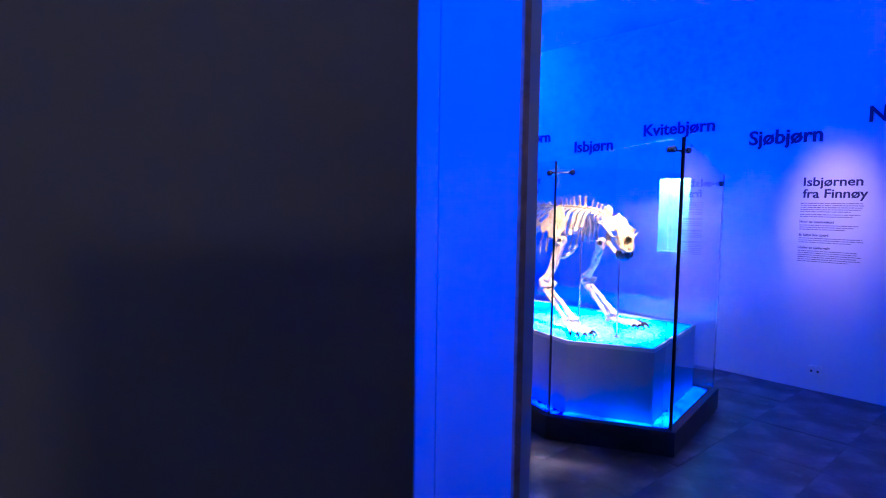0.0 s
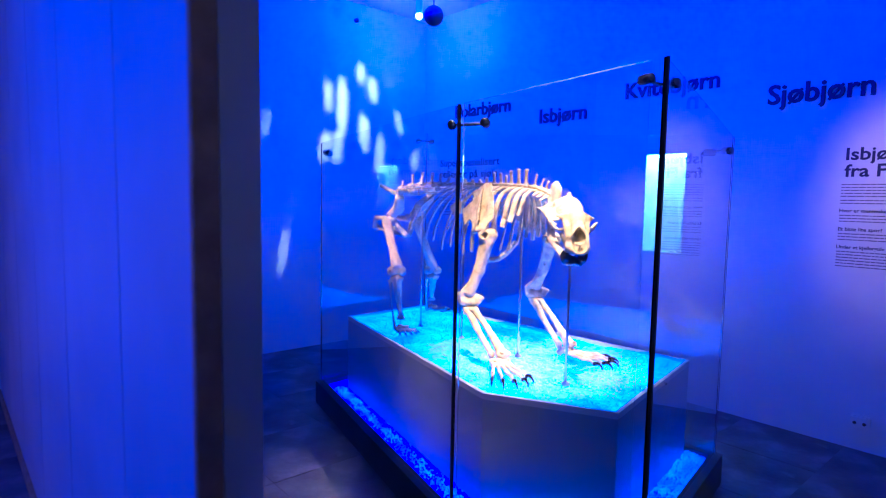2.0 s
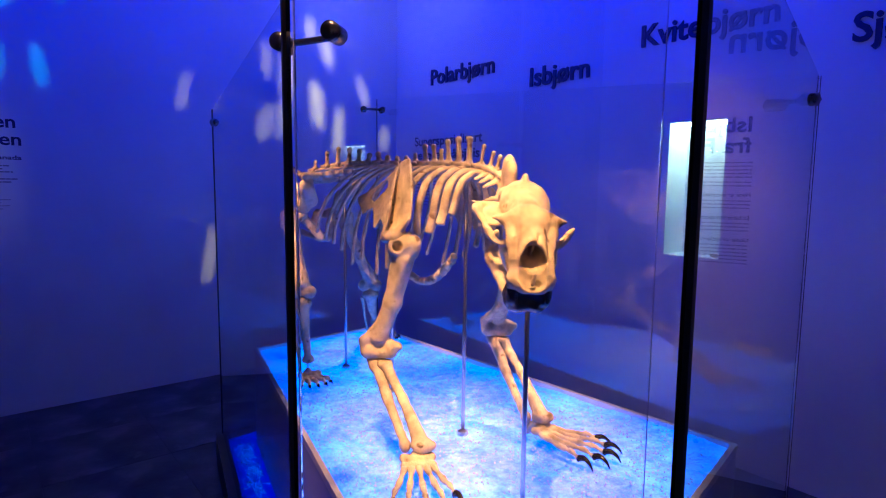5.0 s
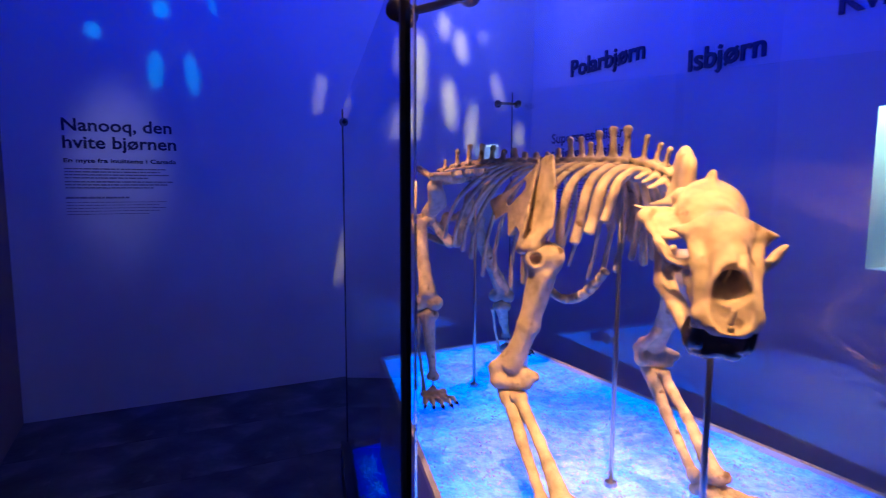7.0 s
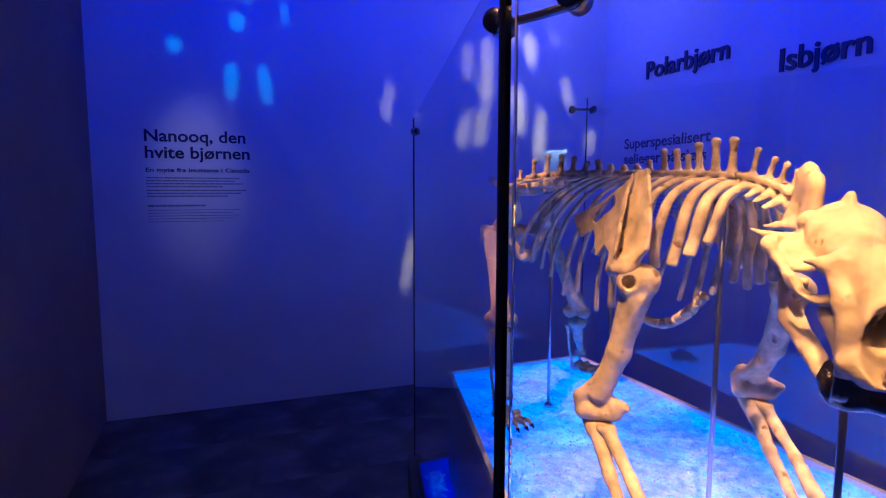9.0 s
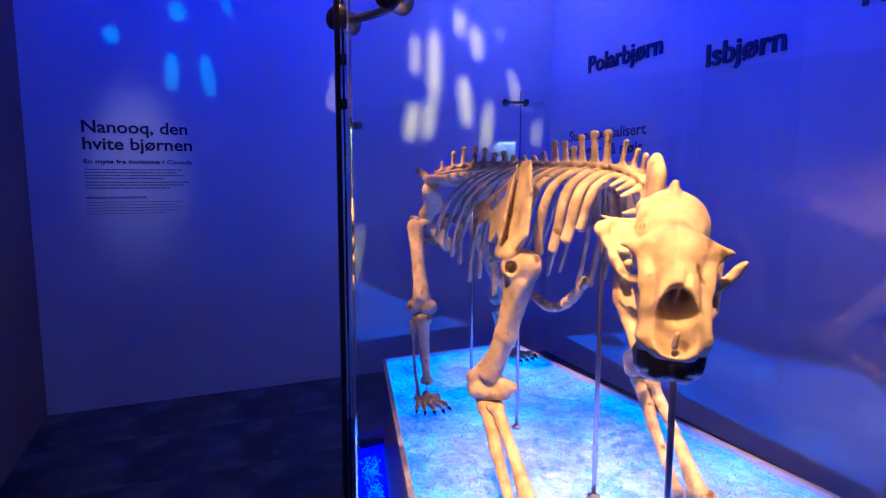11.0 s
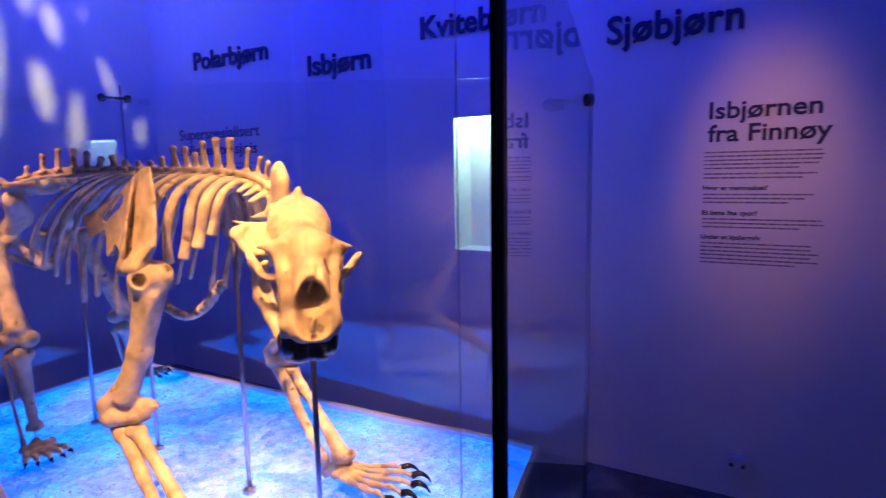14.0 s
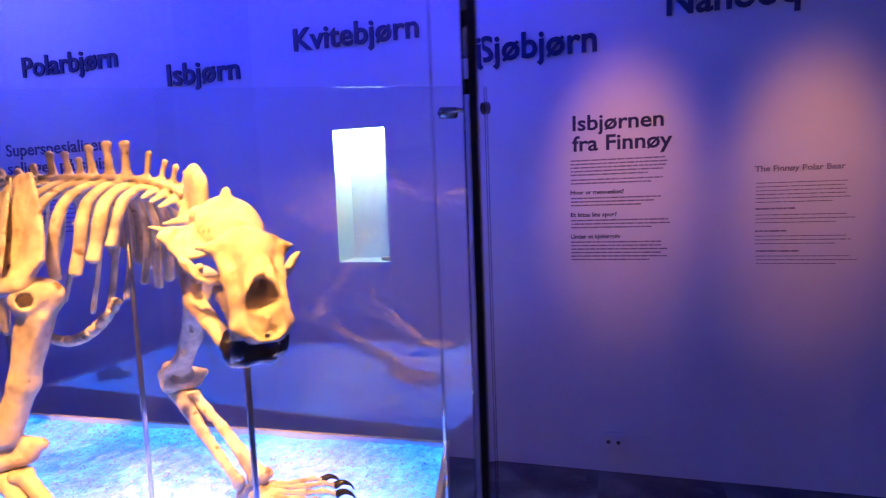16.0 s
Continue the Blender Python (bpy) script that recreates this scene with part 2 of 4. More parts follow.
def smooth_path(points, steps=6):
    """A rounded curve through points of three or four numbers each."""
    p = [np.array(points[0])] + [np.array(q) for q in points] + [np.array(points[-1])]
    out = []
    for i in range(1, len(p) - 2):
        for s in range(steps):
            t = s / steps
            out.append(0.5 * (2 * p[i] + (p[i + 1] - p[i - 1]) * t + (2 * p[i - 1] - 5 * p[i] + 4 * p[i + 1] - p[i + 2]) * t * t
                              + (3 * p[i] - p[i - 1] - 3 * p[i + 1] + p[i + 2]) * t ** 3))
    out.append(p[-2])
    return out


def surface(field, lo, hi, h):
    """The skin of a solid given by a signed distance field, as vertices and quads on a grid of step h."""
    axes = [np.arange(lo[i], hi[i] + h, h) for i in range(3)]
    grid = np.stack(np.meshgrid(*axes, indexing="ij"), -1)
    f = field(grid)
    inside = f < 0
    shape = [s - 1 for s in f.shape]
    total, count = np.zeros((*shape, 3)), np.zeros(shape)
    corner = [(i, j, k) for i in (0, 1) for j in (0, 1) for k in (0, 1)]

    def cut(a, c):
        return a[c[0]:c[0] + shape[0], c[1]:c[1] + shape[1], c[2]:c[2] + shape[2]]

    for a in corner:
        for axis in range(3):
            if a[axis]:
                continue
            b = list(a)
            b[axis] = 1
            fa, fb = cut(f, a), cut(f, b)
            cross = cut(inside, a) != cut(inside, b)
            t = np.where(cross, fa / np.where(cross, fa - fb, 1), 0)
            point = cut(grid, a) + t[..., None] * (cut(grid, b) - cut(grid, a))
            total += np.where(cross[..., None], point, 0)
            count += cross
    have = count > 0
    index = -np.ones(shape, int)
    index[have] = np.arange(have.sum())
    verts = total[have] / count[have][:, None]
    quads = []
    for axis in range(3):
        u, v = [(1, 2), (2, 0), (0, 1)][axis]
        a = np.take(inside, range(0, f.shape[axis] - 1), axis)
        b = np.take(inside, range(1, f.shape[axis]), axis)
        for at in np.argwhere(a != b):
            if at[u] < 1 or at[v] < 1 or at[u] >= shape[u] or at[v] >= shape[v]:
                continue
            ring4 = []
            for du, dv in ((-1, -1), (0, -1), (0, 0), (-1, 0)):
                c = at.copy()
                c[u] += du
                c[v] += dv
                ring4.append(index[tuple(c)])
            quads.append(ring4 if a[tuple(at)] else ring4[::-1])
    return verts, quads


def cone(P, a, b, ra, rb):
    a, b = np.array(a), np.array(b)
    d = b - a
    t = np.clip(((P - a) @ d) / (d @ d), 0, 1)
    return np.linalg.norm(P - a - t[..., None] * d, axis=-1) - (ra + (rb - ra) * t)


def ball(P, c, r):
    """An ellipsoid; r is a number or three."""
    q = (P - np.array(c)) / np.array(r)
    k = np.linalg.norm(q, axis=-1)
    g = np.linalg.norm(q / np.array(r), axis=-1)
    return k * (k - 1) / np.maximum(g, 1e-6)


def join(k, *fields):
    out = fields[0]
    for f in fields[1:]:
        h = np.clip(0.5 + 0.5 * (f - out) / k, 0, 1)
        out = f + (out - f) * h - k * h * (1 - h)
    return out


def carve(k, f, g):
    return -join(k, -f, g)


def lump(name, field, lo, hi, h, mat, m=None):
    """A mesh from a field; m places it."""
    v, q = surface(field, lo, hi, h)
    me = mesh_from(name, v, q, mat, True)
    if m is not None:
        me.transform(m)
    return me


# ---- room ----


def structure(name, me, label, category):
    return put(name, me, None, label, category, "structure")


def room():
    t = 0.15
    nx0, nx1, nz0, nz1 = -3.072, -2.734, 1.11, 1.888
    # long wall, built round the niche
    wall = thing("wall_north", (-1.5, WALL_Y, 0), "white painted museum wall washed in blue light", "wall", kind="structure")
    y0, y1 = WALL_Y, WALL_Y + 0.35
    for lo, hi in (((WALL_X - t, y0, 0), (nx0, y1, CEIL)), ((nx1, y0, 0), (EAST + t, y1, CEIL)), ((nx0, y0, 0), (nx1, y1, nz0)), ((nx0, y0, nz1), (nx1, y1, CEIL))):
        put("wall_panel", boxmesh("wall_panel", lo, hi, PAINT), wall)
    structure("wall_west", boxmesh("wall_west", (WALL_X - t, SOUTH, 0), (WALL_X, WALL_Y, CEIL), PAINT), "white painted museum wall with light patches", "wall")
    structure("wall_east", boxmesh("wall_east", (EAST, SOUTH, 0), (EAST + t, WALL_Y, CEIL), PAINT), "plain painted wall", "wall")
    structure("wall_south", boxmesh("wall_south", (WALL_X - t, SOUTH - t, 0), (EAST + t, SOUTH, CEIL), PAINT), "plain painted wall", "wall")
    structure("ceiling", boxmesh("ceiling", (WALL_X - t, SOUTH - t, CEIL), (EAST + t, WALL_Y + 0.35, CEIL + 0.15), CEILING), "pale painted ceiling", "ceiling")
    # dark wall passed at the entry; unseen low wall added to shade it
    structure("wall_entry", boxmesh("wall_entry", (-0.765, SOUTH, 0), (-0.645, 2.122, CEIL), DARKWALL, 0.004), "dark painted entry wall in shadow", "wall")
    structure("added_shadow_wall", boxmesh("added_shadow_wall", (0.9, 1.44, 0), (1.0, 3.1, 1.89), DARKWALL, 0.004), "added unseen low wall that shades the entry wall", "wall")


def partition():
    p = thing("partition", (-3.7, PART_Y0, 0), "tall panelled partition wall with dark wooden edge trim", "partition", kind="structure")
    seams = [WALL_X, -5.05, -4.32, -3.58, -2.84, -2.10, PART_END - 0.018]
    for a, b in zip(seams, seams[1:]):
        put("panel", boxmesh("panel", (a + 0.0015, PART_Y0, 0.07), (b - 0.0015, PART_Y1 - 0.02, CEIL), PANEL, 0.002), p)
    put("back_panel", boxmesh("back_panel", (WALL_X, PART_Y1 - 0.02, 0), (PART_END - 0.018, PART_Y1, CEIL), BROWN), p, "brown painted back of the partition")
    put("edge_trim", boxmesh("edge_trim", (PART_END - 0.018, PART_Y0 - 0.006, 0), (PART_END, PART_Y0 + 0.035, CEIL), TRIM, 0.002), p, "dark wooden edge strip")
    put("end_board", boxmesh("end_board", (PART_END - 0.018, PART_Y0 + 0.035, 0), (PART_END - 0.003, PART_Y1 + 0.004, CEIL), PANEL, 0.002), p, "plain end board")
    put("skirting", boxmesh("skirting", (WALL_X, PART_Y0 - 0.012, 0), (PART_END - 0.018, PART_Y0 + 0.03, 0.07), TRIM, 0.003), p, "dark wooden skirting strip")


def floor():
    f = thing("floor", (-1.5, 2.5, 0), "dark grey stone slab floor", "floor", kind="structure")
    put("bed", boxmesh("bed", (WALL_X - 0.15, SOUTH - 0.15, -0.2), (EAST + 0.15, WALL_Y + 0.35, -0.006), STONE), f)
    size = 0.6
    slab = boxmesh("slab", (-size / 2 + 0.0005, -size / 2 + 0.0005, -0.03), (size / 2 - 0.0005, size / 2 - 0.0005, 0), STONE, 0.0007)
    for i in range(14):
        for j in range(16):
            ob = new("slab", slab)
            ob.parent = f
            ob.location = (WALL_X + size * (i + 0.5) + 1.5, SOUTH + size * (j + 0.5) - 2.5, random.uniform(-0.0008, 0.0008))


def niche():
    x0, x1, z0, z1, y0, y1 = -3.072, -2.734, 1.11, 1.888, WALL_Y, WALL_Y + 0.22
    n = thing("wall_niche", (-2.9, WALL_Y, z0), "lit pale green display niche sunk in the wall", "niche")
    w = 0.012
    for name, lo, hi, mat in (("back", (x0, y1 - w, z0), (x1, y1, z1), NICHE), ("side", (x0, y0 - 0.002, z0), (x0 + w, y1 - w, z1), NICHE), ("side", (x1 - w, y0 - 0.002, z0), (x1, y1 - w, z1), NICHE),
                              ("bottom", (x0 + w, y0 - 0.002, z0), (x1 - w, y1 - w, z0 + w), NICHE), ("top", (x0 + w, y0 - 0.002, z1 - w), (x1 - w, y1 - w, z1), NICHE),
                              ("light_strip", (x0 + 0.03, y0 + 0.03, z1 - w - 0.012), (x1 - 0.03, y1 - 0.04, z1 - w), NICHE_LIGHT)):
        put(name, boxmesh(name, lo, hi, mat), n)
    put("fragment", lump("fragment", lambda P: join(0.01, ball(P, (-2.80, WALL_Y + 0.07, z0 + w + 0.012), (0.03, 0.02, 0.014)), ball(P, (-2.77, WALL_Y + 0.08, z0 + w + 0.012), (0.02, 0.018, 0.013))),
                         (-2.85, WALL_Y + 0.03, z0 + 0.005), (-2.735, WALL_Y + 0.12, z0 + 0.05), 0.004, BONE), None, "small pale bone fragment in the lit niche", "bone")


# ---- display case ----


def sloped(me, a, b, za, zb):
    """Tilts the upper rim of a mesh between two corners, from za to zb."""
    a, b = Vector(a), Vector(b)
    d = b - a
    for v in me.vertices:
        if v.co.z > 1:
            v.co.z += za + (zb - za) * (Vector((v.co.x, v.co.y)) - a).dot(d) / d.dot(d) - GLASS_TOP
    return me


def pane(a, b, z0, z1, gap_a, gap_b, case, za, zb):
    ends = (a, b, za, zb)
    a, b = Vector(a), Vector(b)
    d = (b - a).normalized()
    m = Vector((-d.y, d.x)) * 0.012
    a, b = a + d * gap_a, b - d * gap_b
    ob = put("glass_pane", sloped(prism("glass_pane", [tuple(a), tuple(b), tuple(b + m), tuple(a + m)], z0, z1, GLASSMAT, 0.0008), *ends), case)
    ob.visible_shadow = False
    # pale strips added along the glass edges, in place of their bright highlight
    if gap_a:
        top = prism("edge_glint_strip", [tuple(a), tuple(b), tuple(b + m), tuple(a + m)], z1 + 0.0006, z1 + 0.0016, EDGE)
        put("edge_glint_strip", sloped(top, *ends), ob, "pale strip drawing the bright line of a polished glass edge")
    for gap, p in ((gap_a, a - d * 0.0022), (gap_b, b + d * 0.0007)):
        if gap:
            q = p + d * 0.0015
            put("edge_glint_strip", sloped(prism("edge_glint_strip", [tuple(p), tuple(q), tuple(q + m), tuple(p + m)], z0, z1, EDGE), *ends), ob, "pale strip drawing the bright line of a polished glass edge")
    return ob


def clamp(corner, to_a, to_b, z, case):
    """A bar across a glass corner with a round button at each end."""
    c = Vector((*corner, z))
    a, b = (c + Vector((*(Vector(q) - Vector(corner)).normalized(), 0)) * r for q, r in ((to_a, 0.055), (to_b, 0.11)))
    inward = (Vector((-3.0, 5.5, z)) - c).normalized() * 0.045
    v, f = tube([a + inward * 0.6, (a + b) / 2 + inward * 0.9, b + inward], [0.007] * 3, 10)
    bar = put("clamp", mesh_from("clamp", v, f, CLAMP, True), case, "steel corner clamp")
    for p in (a, b):
        q = (Vector((-p.y, p.x, 0))).normalized()
        n = inward.normalized()
        v, f = tube([p - n * 0.012, p - n * 0.010, p + n * 0.045, p + n * 0.048], [0.012, 0.019, 0.019, 0.014], 16)
        put("button", mesh_from("button", v, f, CLAMP, True), bar)


def display_case():
    case = thing("display_case", (-3.0, 5.5, 0), "tall frameless glass display case on a low black base", "display case")
    outer = offset(GLASS, 0.035)
    put("base", ring("base", outer, offset(GLASS, -0.03), 0.0, SEAT + 0.012, BASE), case, "low black steel base")
    put("trough_floor", prism("trough_floor", offset(GLASS, -0.03), 0.0, SEAT - 0.02, LED), case, "glowing blue trough floor")
    gaps = [(0.022, 0.055), (0.0, 0.0), (0.0, 0.0), (0.0, 0.0), (0.0, 0.0)]
    n = len(GLASS)
    for i in range(n):
        pane(GLASS[i], GLASS[(i + 1) % n], SEAT, GLASS_TOP, *gaps[i], case, TOPS[i], TOPS[(i + 1) % n])
    for i, w in ((0, 0.0038), (1, 0.0055), (2, 0.001), (3, 0.001), (4, 0.0018)):
        x, y = GLASS[i]
        out = (Vector((x, y)) - Vector((-3.0, 5.5))).normalized() * 0.004
        me = prism("corner_seal", [(x - w + out.x, y - w + out.y), (x + w + out.x, y - w + out.y), (x + w + out.x, y + w + out.y), (x - w + out.x, y + w + out.y)], SEAT, TOPS[i], BLACK)
        put("corner_seal", me, case, "black corner joint")
        clamp((x, y), GLASS[i - 1], GLASS[(i + 1) % n], TOPS[i] - 0.075, case)


def plinth():
    p = thing("plinth", (-3.0, 5.6, SEAT - 0.02), "grey angular plinth topped with glowing crushed glass", "plinth")
    put("body", prism("body", DECK, SEAT - 0.02, TOP - 0.02, DECKSIDE, 0.002), p)
    put("rim", ring("rim", offset(DECK, 0.002), offset(DECK, -0.016), TOP - 0.02, TOP + 0.006, RIM), p, "pale raised edge strip")
    # uneven bed of crushed glass
    poly = offset(DECK, -0.016)
    bm = bmesh.new()
    step = 0.014
    xs = np.arange(-4.25, -1.85, step)
    ys = np.arange(4.86, 6.2, step)

    def inside(x, y):
        return all((poly[(i + 1) % 5][0] - poly[i][0]) * (y - poly[i][1]) - (poly[(i + 1) % 5][1] - poly[i][1]) * (x - poly[i][0]) > 0 for i in range(5))
    grid = {}
    for i, x in enumerate(xs):
        for j, y in enumerate(ys):
            z = TOP - 0.008 + 0.010 * noise.noise(Vector((x * 6, y * 6, 3))) + 0.006 * noise.noise(Vector((x * 60, y * 60, 1)))
            if inside(x, y):
                grid[i, j] = bm.verts.new((x, y, z))
    for (i, j), v in grid.items():
        q = [grid.get(k) for k in ((i, j), (i + 1, j), (i + 1, j + 1), (i, j + 1))]
        if all(q):
            bm.faces.new(q)
    me = bpy.data.meshes.new("crushed_glass")
    bm.to_mesh(me)
    bm.free()
    me.materials.append(ICE)
    put("crushed_glass", me, p, "glowing cyan crushed glass bed", kind="stuff")
    put("light_box", prism("light_box", offset(DECK, -0.016), TOP - 0.02, TOP - 0.016, ICE), p)


def grains(name, where, count, size, mat, label, parent):
    """Loose angular pieces of glass, in one mesh."""
    verts, faces = [], []
    for _ in range(count):
        x, y, z = where()
        r = size * random.uniform(0.5, 1.3)
        o = len(verts)
        turn = Euler([random.uniform(0, 6.3) for _ in range(3)]).to_matrix()
        for d in ((1, 0, 0), (-1, 0, 0), (0, 0.8, 0), (0, -0.8, 0), (0, 0, 0.6), (0, 0, -0.6)):
            q = turn @ (Vector(d) * r * random.uniform(0.7, 1.2))
            verts.append((x + q.x, y + q.y, z + q.z))
        for a, b, c in ((0, 2, 4), (2, 1, 4), (1, 3, 4), (3, 0, 4), (2, 0, 5), (1, 2, 5), (3, 1, 5), (0, 3, 5)):
            faces.append((o + a, o + b, o + c))
    return put(name, mesh_from(name, verts, faces, mat), parent, label, "glass grains", "stuff")


def spread_on(poly, z):
    """Random places inside an outline."""
    xs, ys = [p[0] for p in poly], [p[1] for p in poly]

    def pick():
        while True:
            x, y = random.uniform(min(xs), max(xs)), random.uniform(min(ys), max(ys))
            if all((poly[(i + 1) % len(poly)][0] - poly[i][0]) * (y - poly[i][1]) - (poly[(i + 1) % len(poly)][1] - poly[i][1]) * (x - poly[i][0]) > 0 for i in range(len(poly))):
                return x, y, z + random.uniform(-0.002, 0.004)
    return pick


def trough_place():
    """Random places in the trough, thickest along the plinth."""
    poly = offset(DECK, 0.006)
    i = random.choice((0, 0, 0, 1, 1, 4))
    a, c = Vector(poly[i]), Vector(poly[(i + 1) % 5])
    d = (c - a).normalized()
    p = a + (c - a) * random.random() + Vector((d.y, -d.x)) * (min(0.12, max(0.0, random.gauss(0.06, 0.022))) if i == 4 else random.uniform(0.0, 0.13))
    return p.x, p.y, SEAT - 0.014 + random.uniform(0, 0.008)


room()
partition()
floor()
niche()
display_case()
plinth()
grains("glass_grains", spread_on(offset(DECK, -0.02), TOP), 4500, 0.0045, CRYSTAL, "loose grains of crushed clear glass", None)
grains("trough_grains", trough_place, 5200, 0.008, ICE_LOW, "loose grains of glowing crushed glass", None)

# ---- bear ----
BEAR = thing("bear_skeleton", (-2.9, 5.45, TOP), "mounted polar bear skeleton with lowered skull, walking pose", "skeleton")


def worn(P, f, k=0.0011):
    """A slightly uneven skin."""
    return f + k * np.sin(P[..., 2] * 95 + 4 * np.sin(P[..., 0] * 60)) * np.sin(P[..., 1] * 130 + P[..., 0] * 110)


def bone(name, field, lo, hi, h=0.006, label=""):
    return put(name, lump(name, lambda P: worn(P, field(P)), np.array(lo), np.array(hi), h, BONE), BEAR, label)


def humerus(sh, el, out):
    """Upper arm: a thick head with a round pit, a twisted shaft with a crest, a broad hinge at the elbow."""
    sh, el = np.array(sh), np.array(el)
    side = np.array((0.66, 0.75, 0.0))
    front = np.array((0.80, -0.60, 0.0))
    mid = sh * 0.45 + el * 0.55 + side * 0.006
    up = np.array((0, 0, 1.0))

    def field(P):
        f = join(0.02, cone(P, sh - up * 0.03, mid, 0.040, 0.028), cone(P, mid, el + up * 0.05, 0.028, 0.030))
        f = join(0.018, f, ball(P, sh, (0.046, 0.046, 0.036)), ball(P, sh + front * 0.022 - side * 0.016 - up * 0.012, 0.034), ball(P, sh + side * 0.022 - up * 0.01, 0.032))
        # crest down the front of the shaft
        f = join(0.012, f, cone(P, sh + front * 0.03 - up * 0.05, mid + front * 0.014, 0.020, 0.012))
        # hinge, inner knob, outer flange
        f = join(0.010, f, cone(P, el - side * 0.034, el + side * 0.036, 0.027, 0.024))
        f = join(0.012, f, cone(P, el + side * 0.035 + up * 0.022, el + side * 0.062 + up * 0.016, 0.020, 0.015))
        f = join(0.012, f, cone(P, mid - side * 0.016 - up * 0.04, el - side * 0.050 + up * 0.035, 0.012, 0.016), cone(P, el - side * 0.050 + up * 0.035, el - side * 0.044, 0.016, 0.018))
        f = carve(0.008, f, ball(P, el + front * 0.036 + up * 0.018, (0.020, 0.020, 0.016)))
        f = carve(0.008, f, ball(P, el + front * 0.040 + side * 0.002 - up * 0.012, (0.013, 0.013, 0.03)))
        return carve(0.004, f, cone(P, sh + front * 0.075 - side * 0.024 - up * 0.004, sh + front * 0.026 - side * 0.020 - up * 0.010, 0.017, 0.015))
    bone("humerus", field, np.minimum(sh, el) - 0.11, np.maximum(sh, el) + 0.11, 0.0055)


def forearm(el, wr, out):
    """Two bones side by side: a radius with a flared lower end and an ulna that reaches past the elbow."""
    el, wr = np.array(el), np.array(wr)
    side = np.array((0.66, 0.75, 0.0))
    front = np.array((0.80, -0.60, 0.0))
    up = np.array((0, 0, 1.0))
    a, b = el + front * 0.020 + side * 0.020 - up * 0.036, wr + side * 0.016 + up * 0.020
    m = (a + b) / 2 + up * 0.012

    def radius(P):
        f = join(0.012, cone(P, a, m, 0.019, 0.0145), cone(P, m, b, 0.0145, 0.026))
        f = join(0.008, f, ball(P, a, (0.027, 0.027, 0.016)), cone(P, b - side * 0.014, b + side * 0.018, 0.021, 0.019))
        f = join(0.006, f, ball(P, b + side * 0.030, 0.013))
        return carve(0.006, f, ball(P, a + up * 0.020, (0.018, 0.018, 0.012)))
    bone("radius", radius, np.minimum(a, b) - 0.06, np.maximum(a, b) + 0.06, 0.005)
    c, d = el - front * 0.026 - side * 0.018 - up * 0.018, wr - side * 0.036 + up * 0.012 - front * 0.012
    n = (c + d) / 2 - side * 0.006

    def ulna(P):
        f = join(0.012, cone(P, c, n, 0.027, 0.0165), cone(P, n, d, 0.0165, 0.014))
        f = join(0.010, f, cone(P, c, c - front * 0.045 + up * 0.040, 0.024, 0.019), ball(P, c - front * 0.055 + up * 0.052, (0.024, 0.026, 0.018)))
        f = join(0.008, f, ball(P, d, (0.018, 0.018, 0.024)), cone(P, c + front * 0.02 - side * 0.01 - up * 0.01, c + front * 0.045 - up * 0.035, 0.016, 0.012))
        return carve(0.008, f, ball(P, el + up * 0.002, (0.030, 0.030, 0.028)))
    bone("ulna", ulna, np.minimum(c, d) - 0.10, np.maximum(c, d) + 0.10, 0.005)


